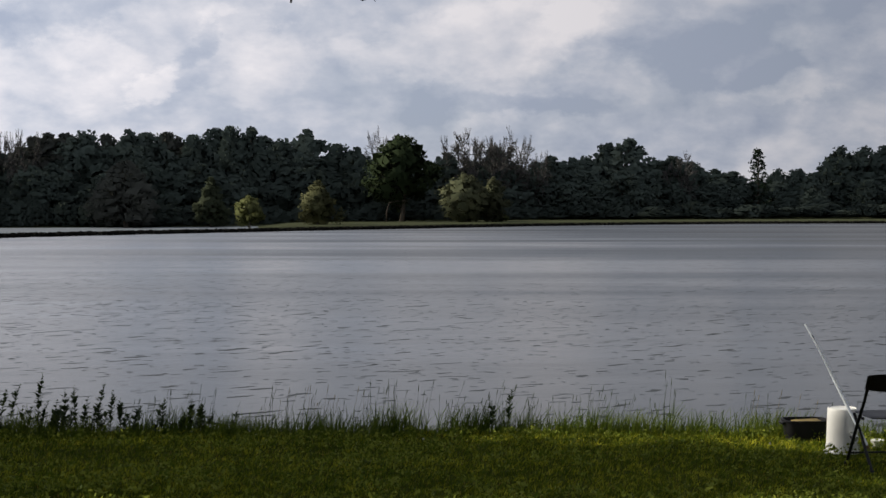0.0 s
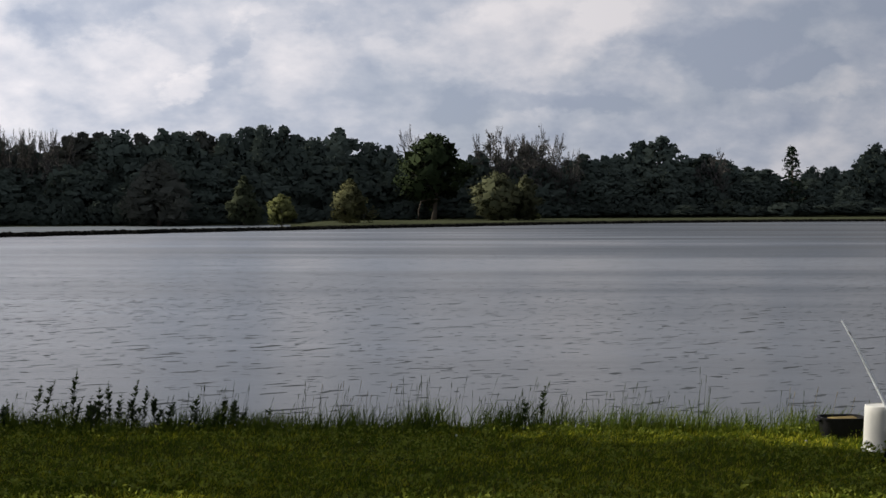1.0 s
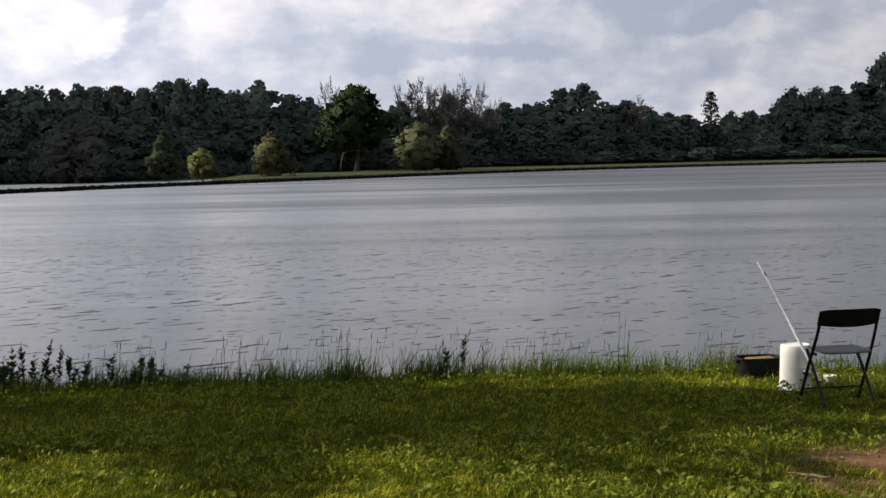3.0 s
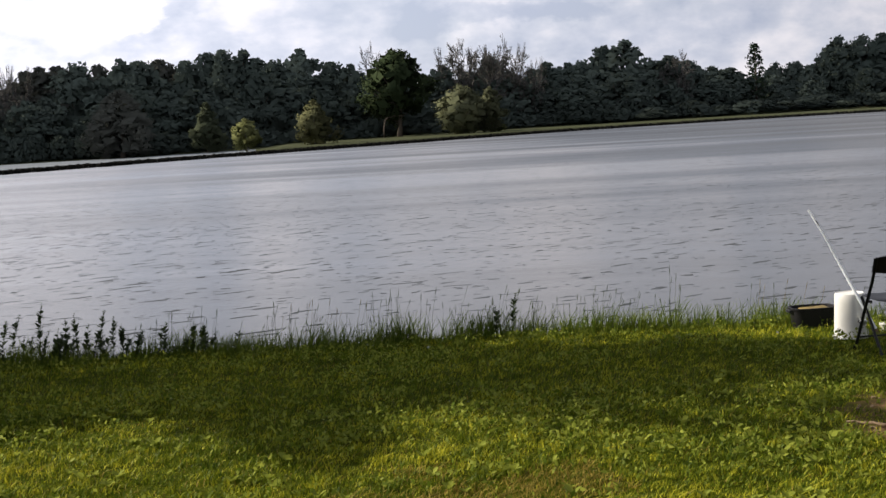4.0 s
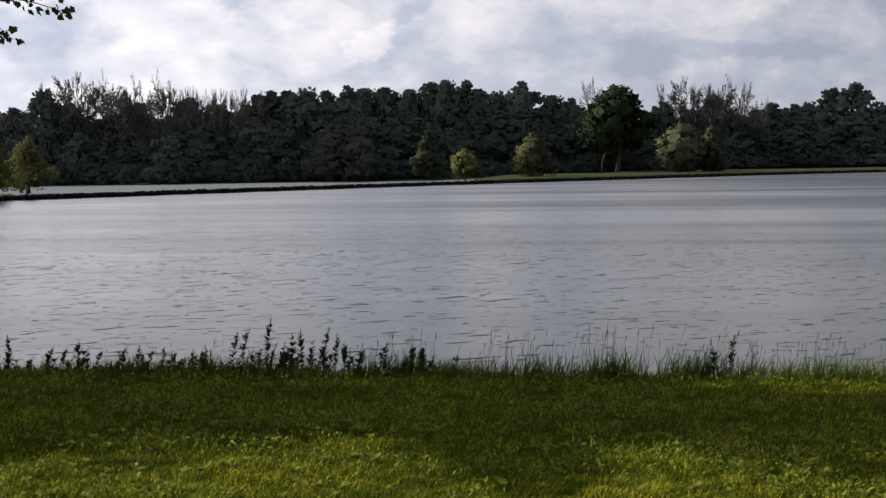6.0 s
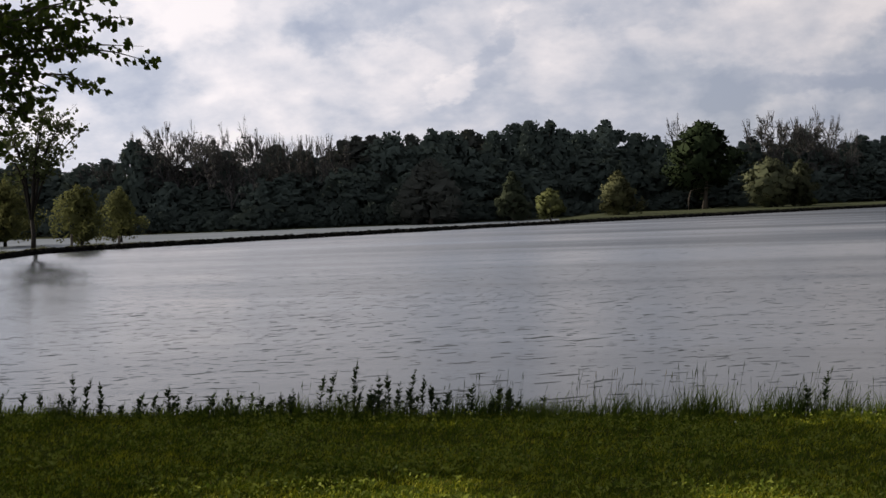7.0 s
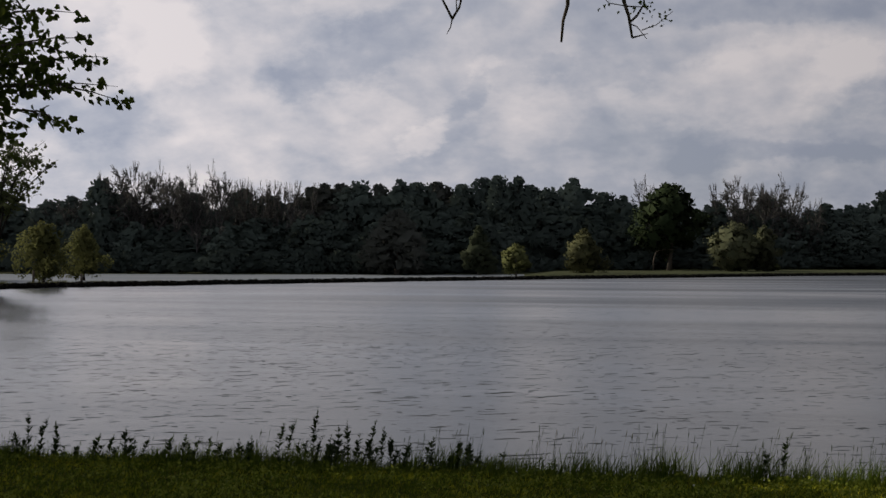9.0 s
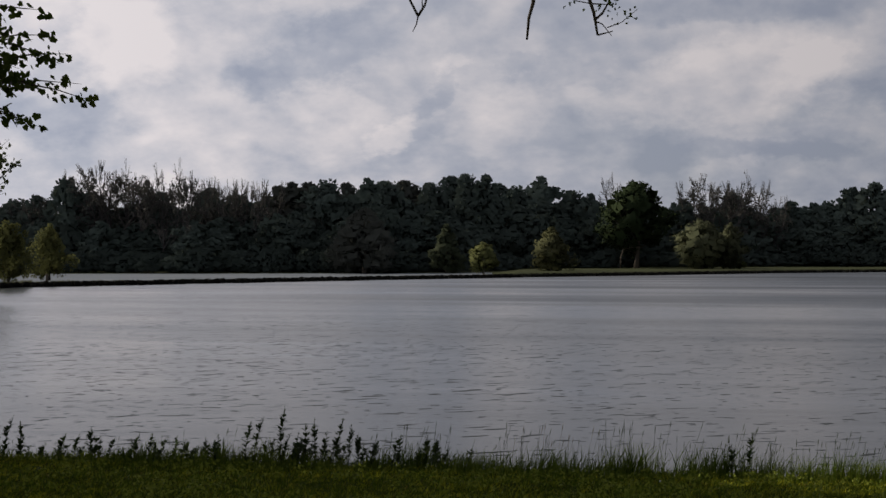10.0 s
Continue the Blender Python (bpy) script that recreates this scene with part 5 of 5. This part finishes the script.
def dandelion(rng, x, y):
    top = new("dandelion")
    z = lawn_z(x, y)
    top.location = (x, y, z)
    h = rng.uniform(0.07, 0.13)
    part("stem", tube_bm([(0, 0, -0.01), (0.004, 0, h * 0.5), (0.008, 0, h)], [0.0022, 0.002, 0.0018], 5), BROAD, top)
    bm = bmesh.new()
    bmesh.ops.create_icosphere(bm, subdivisions=2, radius=0.008, matrix=Matrix.Translation((0.008, 0, h + 0.012)))
    for v in bm.verts:
        v.co += Vector(rng.normal(0, 0.0018, 3))
    part("seed_head", bm, FLUFF, top, "white fluffy seed head")
    return tagged(top, "dandelion with a white seed head in the lawn", "dandelion", "dandelions")


def build_lawn_plants():
    rng = np.random.default_rng(17)
    for _ in range(150):
        y = rng.uniform(4.9, 9.4)
        x = rng.uniform(-0.62 * y, 0.38 * y)
        for _ in range(int(rng.integers(1, 4))):
            px, py = x + rng.normal(0, 0.14), y + rng.normal(0, 0.10)
            if bare_earth(px, py) < 0.1:
                plantain(rng, px, py, rng.uniform(0.32, 0.66))
    for _ in range(4):
        y = rng.uniform(7.0, 11.6)
        x = rng.uniform(-0.55 * y, 0.34 * y)
        if bare_earth(x, y) < 0.2:
            dandelion(rng, x, y)


build_lawn_plants()


# ---- the angler's things ----
def rounded_box(bm_or_none, sx, sy, sz, m, bevel):
    bm = bm_or_none or bmesh.new()
    r = bmesh.ops.create_cube(bm, size=1.0)
    bmesh.ops.scale(bm, vec=(sx, sy, sz), verts=r["verts"])
    es = list({e for v in r["verts"] for e in v.link_edges})
    g = bmesh.ops.bevel(bm, geom=es, offset=bevel, segments=2, affect="EDGES", profile=0.5)
    vs = list({v for f in g["faces"] for v in f.verts} | {v for v in r["verts"] if v.is_valid})
    bmesh.ops.transform(bm, matrix=m, verts=vs)
    return bm


def lathe(profile, sides=40):
    """A turned shape from (radius, height) steps."""
    bm = bmesh.new()
    rings = []
    for r, z in profile:
        rings.append([bm.verts.new((r * math.cos(2 * math.pi * k / sides), r * math.sin(2 * math.pi * k / sides), z)) for k in range(sides)])
    for a_, b_ in zip(rings, rings[1:]):
        for k in range(sides):
            bm.faces.new((a_[k], a_[(k + 1) % sides], b_[(k + 1) % sides], b_[k]))
    bm.faces.new(rings[0][::-1])
    bm.faces.new(rings[-1])
    return bm


def folding_chair():
    """A folding chair seen from behind: two crossed frames, a curved back panel and a padded seat."""
    top = new("folding_chair")
    w = 0.225
    tube_r = 0.0125
    for s in (-1, 1):
        # the long frame runs from the front foot up to the back; the short one from the rear foot to the seat's front
        part("back_frame", tube_bm([(s * (w + 0.012), 0.25, 0.0), (s * (w + 0.008), 0.02, 0.38), (s * w, -0.10, 0.58), (s * (w - 0.006), -0.20, 0.79)], [tube_r] * 4, 8), BLACK_STEEL, top)
        part("leg", tube_bm([(s * (w - 0.03), -0.20, 0.0), (s * (w - 0.03), 0.02, 0.25), (s * (w - 0.03), 0.20, 0.435)], [tube_r * 0.95] * 3, 8), BLACK_STEEL, top)
        part("foot", tube_bm([(s * (w + 0.012), 0.256, -0.004), (s * (w + 0.012), 0.235, 0.03)], [0.016, 0.0155], 8), BLACK_PLASTIC, top, "black rubber foot")
        part("foot", tube_bm([(s * (w - 0.03), -0.206, -0.004), (s * (w - 0.03), -0.185, 0.025)], [0.016, 0.0155], 8), BLACK_PLASTIC, top, "black rubber foot")
        part("hinge", rounded_box(None, 0.012, 0.09, 0.022, pose(s * (w - 0.012), -0.01, 0.425), 0.003), BLACK_STEEL, top)
    part("crossbar", tube_bm([(-w - 0.008, 0.19, 0.11), (w + 0.008, 0.19, 0.11)], [0.008, 0.008], 8), BLACK_STEEL, top)
    # seat: a rounded slab, dished, wider in front
    bm = bmesh.new()
    n, m = 14, 10
    grid = {}
    for lay, z0 in ((0, 0.0), (1, 0.026)):
        for i in range(n + 1):
            for j in range(m + 1):
                u, v = 2 * i / n - 1, 2 * j / m - 1
                k = (1 - 0.10 * abs(u) ** 4 * abs(v) ** 4)
                x, y = u * (w - 0.022) * k, 0.03 + v * 0.205 * k
                edge = max(abs(u), abs(v)) ** 6
                z = 0.435 + (z0 - 0.012 * edge if lay else 0.010 * edge) - 0.012 * (1 - u * u) * (1 - v * v) - 0.05 * (y - 0.03) * -0.5
                grid[lay, i, j] = bm.verts.new((x, y, z))
    for i in range(n):
        for j in range(m):
            bm.faces.new((grid[1, i, j], grid[1, i + 1, j], grid[1, i + 1, j + 1], grid[1, i, j + 1]))
            bm.faces.new((grid[0, i, j + 1], grid[0, i + 1, j + 1], grid[0, i + 1, j], grid[0, i, j]))
    for i in range(n):
        bm.faces.new((grid[0, i, 0], grid[0, i + 1, 0], grid[1, i + 1, 0], grid[1, i, 0]))
        bm.faces.new((grid[0, i + 1, m], grid[0, i, m], grid[1, i, m], grid[1, i + 1, m]))
    for j in range(m):
        bm.faces.new((grid[0, 0, j + 1], grid[0, 0, j], grid[1, 0, j], grid[1, 0, j + 1]))
        bm.faces.new((grid[0, n, j], grid[0, n, j + 1], grid[1, n, j + 1], grid[1, n, j]))
    part("seat", bm, SEAT_GREY, top, "dark grey seat")
    # back panel: bowed, its lower edge hanging lower in the middle
    bm = bmesh.new()
    n, m = 18, 6
    grid = {}
    for lay in (0, 1):
        for i in range(n + 1):
            for j in range(m + 1):
                u, v = 2 * i / n - 1, j / m
                lo, hi = 0.672 - 0.022 * (1 - u * u), 0.803 - 0.016 * abs(u) ** 6
                z = lo + (hi - lo) * v
                y = -0.137 - (z - 0.66) * 0.48 - 0.035 * (1 - u * u) + lay * 0.014
                grid[lay, i, j] = bm.verts.new((u * (w + 0.012), y, z))
    for i in range(n):
        for j in range(m):
            bm.faces.new((grid[0, i, j], grid[0, i + 1, j], grid[0, i + 1, j + 1], grid[0, i, j + 1]))
            bm.faces.new((grid[1, i, j + 1], grid[1, i + 1, j + 1], grid[1, i + 1, j], grid[1, i, j]))
    for i in range(n):
        bm.faces.new((grid[1, i, 0], grid[1, i + 1, 0], grid[0, i + 1, 0], grid[0, i, 0]))
        bm.faces.new((grid[0, i, m], grid[0, i + 1, m], grid[1, i + 1, m], grid[1, i, m]))
    for j in range(m):
        bm.faces.new((grid[1, 0, j], grid[0, 0, j], grid[0, 0, j + 1], grid[1, 0, j + 1]))
        bm.faces.new((grid[0, n, j], grid[1, n, j], grid[1, n, j + 1], grid[0, n, j + 1]))
    part("backrest", bm, BLACK_PLASTIC, top)
    return tagged(top, "black metal folding chair standing open on the lawn by the water", "chair")


def place(ob, x, y, turn=0.0, lift=0.0):
    ob.matrix_basis = pose(x, y, lawn_z(x, y) + lift, 0, 0, turn)
    return ob


def bucket():
    """A five-gallon pail standing upside down: the rim with its bands is at the ground."""
    top = new("bucket")
    part("pail", lathe([(0.150, 0.0), (0.154, 0.004), (0.154, 0.018), (0.151, 0.022), (0.1485, 0.030), (0.150, 0.060), (0.1455, 0.075), (0.1435, 0.16), (0.139, 0.30), (0.1365, 0.352), (0.132, 0.362),
                        (0.126, 0.364), (0.124, 0.358), (0.002, 0.357)], 48), WHITE, top)
    rim = lathe([(0.152, 0.004), (0.165, 0.002), (0.168, 0.008), (0.165, 0.015), (0.152, 0.016)], 48)
    part("rim", rim, WHITE, top)
    bail = [(0.156 * math.cos(t), -0.156 * math.sin(t) - 0.012, 0.075 - 0.062 * math.sin(t)) for t in np.linspace(0, math.pi, 15)]
    part("handle", tube_bm(bail, [0.0022] * 15, 6), STEEL, top, "thin wire handle")
    for s in (-1, 1):
        part("lug", rounded_box(None, 0.016, 0.034, 0.03, pose(s * 0.153, 0, 0.075), 0.004), WHITE, top)
    return tagged(top, "white plastic bucket upside down on the grass", "bucket")


def tub():
    """A low black tub with a flared lip and lugs, and a tan board lying in its mouth."""
    top = new("tub")
    bm = bmesh.new()
    rows = [(0.185, 0.12, 0.0), (0.192, 0.125, 0.02), (0.215, 0.14, 0.16), (0.228, 0.15, 0.162), (0.230, 0.152, 0.178), (0.214, 0.138, 0.178), (0.200, 0.128, 0.05), (0.19, 0.12, 0.03)]
    rings = []
    for a_, b_, z in rows:
        ring = []
        for k in range(32):
            t = 2 * math.pi * k / 32
            c, s = math.cos(t), math.sin(t)
            ring.append(bm.verts.new((a_ * math.copysign(abs(c) ** 0.55, c), b_ * math.copysign(abs(s) ** 0.55, s), z)))
        rings.append(ring)
    for r0, r1 in zip(rings, rings[1:]):
        for k in range(32):
            bm.faces.new((r0[k], r0[(k + 1) % 32], r1[(k + 1) % 32], r1[k]))
    bm.faces.new(rings[0][::-1])
    bm.faces.new(rings[-1])
    part("body", bm, BLACK_PLASTIC, top)
    for s in (-1, 1):
        part("handle", rounded_box(None, 0.03, 0.11, 0.02, pose(s * 0.236, 0, 0.150, 0, s * 12, 0), 0.005), BLACK_PLASTIC, top)
    part("board", rounded_box(None, 0.27, 0.15, 0.012, pose(0.02, 0.01, 0.158, 2, -1.5, 3), 0.003), TAN, top, "tan board lying in the mouth")
    return tagged(top, "low black plastic tub with a tan board on it", "tub")


def rod():
    """A fishing rod leaning from the grass over the bucket: white blank, cork grip, reel and guides."""
    top = new("fishing_rod")
    foot, tip = Vector((3.46, 10.72, lawn_z(3.46, 10.72) + 0.02)), Vector((ROD_TIP))
    way = tip - foot
    length = way.length
    way.normalize()
    top.matrix_basis = Matrix.Translation(foot) @ way.to_track_quat("Z", "Y").to_matrix().to_4x4()
    part("grip", tube_bm([(0, 0, 0), (0, 0, 0.015), (0, 0, 0.09), (0, 0, 0.13)], [0.010, 0.013, 0.012, 0.009], 10), CORK, top, "cork grip")
    part("blank", tube_bm([(0, 0, 0.08), (0, 0.004, length * 0.5), (0, 0.010, length * 0.8), (0, 0.0, length)], [0.0140, 0.0125, 0.0100, 0.0070], 8), ROD_WHITE, top, "white rod blank")
    reel = part("reel", tube_bm([(0, -0.03, 0.17), (0, -0.06, 0.17), (0, -0.085, 0.175)], [0.012, 0.03, 0.026], 14), STEEL, top, "silver spinning reel")
    part("crank", tube_bm([(0.02, -0.065, 0.17), (0.055, -0.07, 0.165), (0.06, -0.07, 0.20)], [0.005, 0.005, 0.009], 8), BLACK_PLASTIC, reel)
    part("spool", lathe([(0.018, 0), (0.022, 0.004), (0.017, 0.008), (0.017, 0.024), (0.022, 0.028)], 18), WHITE, reel).matrix_basis = pose(0, -0.06, 0.195)
    for k, r in ((0.42, 0.010), (0.60, 0.008), (0.76, 0.006), (0.89, 0.005)):
        loop = [(r * math.cos(t), -0.006 - r + r * math.sin(t), length * k) for t in np.linspace(0, 2 * math.pi, 11)]
        part("guide", tube_bm(loop, [0.0012] * 11, 4), STEEL, top)
        part("wrap", tube_bm([(0, 0.010 * k, length * k - 0.022), (0, 0.010 * k, length * k + 0.022)], [0.0118 - 0.005 * k] * 2, 8), BLACK_PLASTIC, top, "dark thread wrap")
    return tagged(top, "white fishing rod with a silver reel propped on the bucket", "fishing rod")


def bait_cup():
    top = new("bait_tub")
    part("cup", lathe([(0.040, 0), (0.043, 0.004), (0.052, 0.058), (0.054, 0.060)], 28), WHITE, top)
    part("lid", lathe([(0.056, 0.056), (0.058, 0.060), (0.057, 0.066), (0.050, 0.067), (0.048, 0.063)], 28), WHITE, top)
    return tagged(top, "small white lidded bait tub on the grass", "bait tub")


def stick(x, y, length, r, turn, seed):
    rng = np.random.default_rng(seed)
    pts = [(length * (t - 0.5), 0.006 * rng.normal(), r + 0.010 + 0.003 * rng.normal()) for t in np.linspace(0, 1, 6)]
    ob = new("stick", mesh_of("stick", *tube(pts, [r * (0.7 + 0.5 * rng.uniform()) for _ in pts], 7), DEAD_WOOD, True))
    place(ob, x, y, turn)
    return tagged(ob, "short weathered dead stick lying on bare earth", "stick", "sticks on the bare earth")


ROD_TIP = polar(15.2, 11.4, 0.732)
place(folding_chair(), 3.402, 10.14, 7).scale = (1.03, 0.84, 0.94)
place(bucket(), 3.29, 10.95, 20).scale = (0.87, 0.87, 1.02)
place(tub(), 3.18, 11.68, 4).scale = (0.88, 0.88, 1.04)
place(bait_cup(), 3.66, 11.2, 0)
rod()
for i, (x, y, ln, r, t) in enumerate(((2.36, 7.55, 0.26, 0.010, -38), (3.5, 8.05, 0.22, 0.008, 12), (3.1, 7.3, 0.16, 0.006, 60), (3.45, 7.9, 0.18, 0.007, -20), (3.3, 7.6, 0.12, 0.006, 100))):
    stick(x, y, ln, r, t, 40 + i)


def wood_chips():
    rng = np.random.default_rng(6)
    verts, faces = [], []
    for _ in range(900):
        a_, r = rng.uniform(0, 2 * math.pi), 1.8 * math.sqrt(rng.uniform())
        x, y = 4.12 + r * math.cos(a_), 7.5 + r * math.sin(a_)
        if bare_earth(x, y) < 0.2:
            continue
        m = pose(x, y, lawn_z(x, y) + 0.006, *rng.uniform(-20, 20, 2), rng.uniform(0, 360))
        n = len(verts)
        sx, sy, sz = rng.uniform(0.004, 0.016), rng.uniform(0.003, 0.008), rng.uniform(0.002, 0.006)
        verts += [m @ Vector((i * sx, j * sy, k * sz)) for k in (-1, 1) for i, j in ((-1, -1), (1, -0.8), (0.9, 1), (-0.8, 0.9))]
        faces += [tuple(n + i for i in q) for q in ((3, 2, 1, 0), (4, 5, 6, 7), (0, 1, 5, 4), (1, 2, 6, 5), (2, 3, 7, 6), (3, 0, 4, 7))]
    ob = new("wood_chips", mesh_of("wood_chips", verts, faces, DEAD_WOOD))
    tagged(ob, "brown wood chips and crumbs on the bare earth", "chips", kind="stuff")


wood_chips()


def marker_post(az, r, h):
    ob = new("post", mesh_of("post", *tube([(0, 0, -0.3), (0, 0, h * 0.6), (0.01, 0, h)], [0.09, 0.085, 0.08], 8), BARK, True))
    ob.matrix_basis = pose(*polar(az, r, -0.25))
    return tagged(ob, "short dark wooden post on the far bank", "post", "posts on the far bank")


marker_post(-28.3, 94, 0.7)
marker_post(-26.4, 95, 0.45)
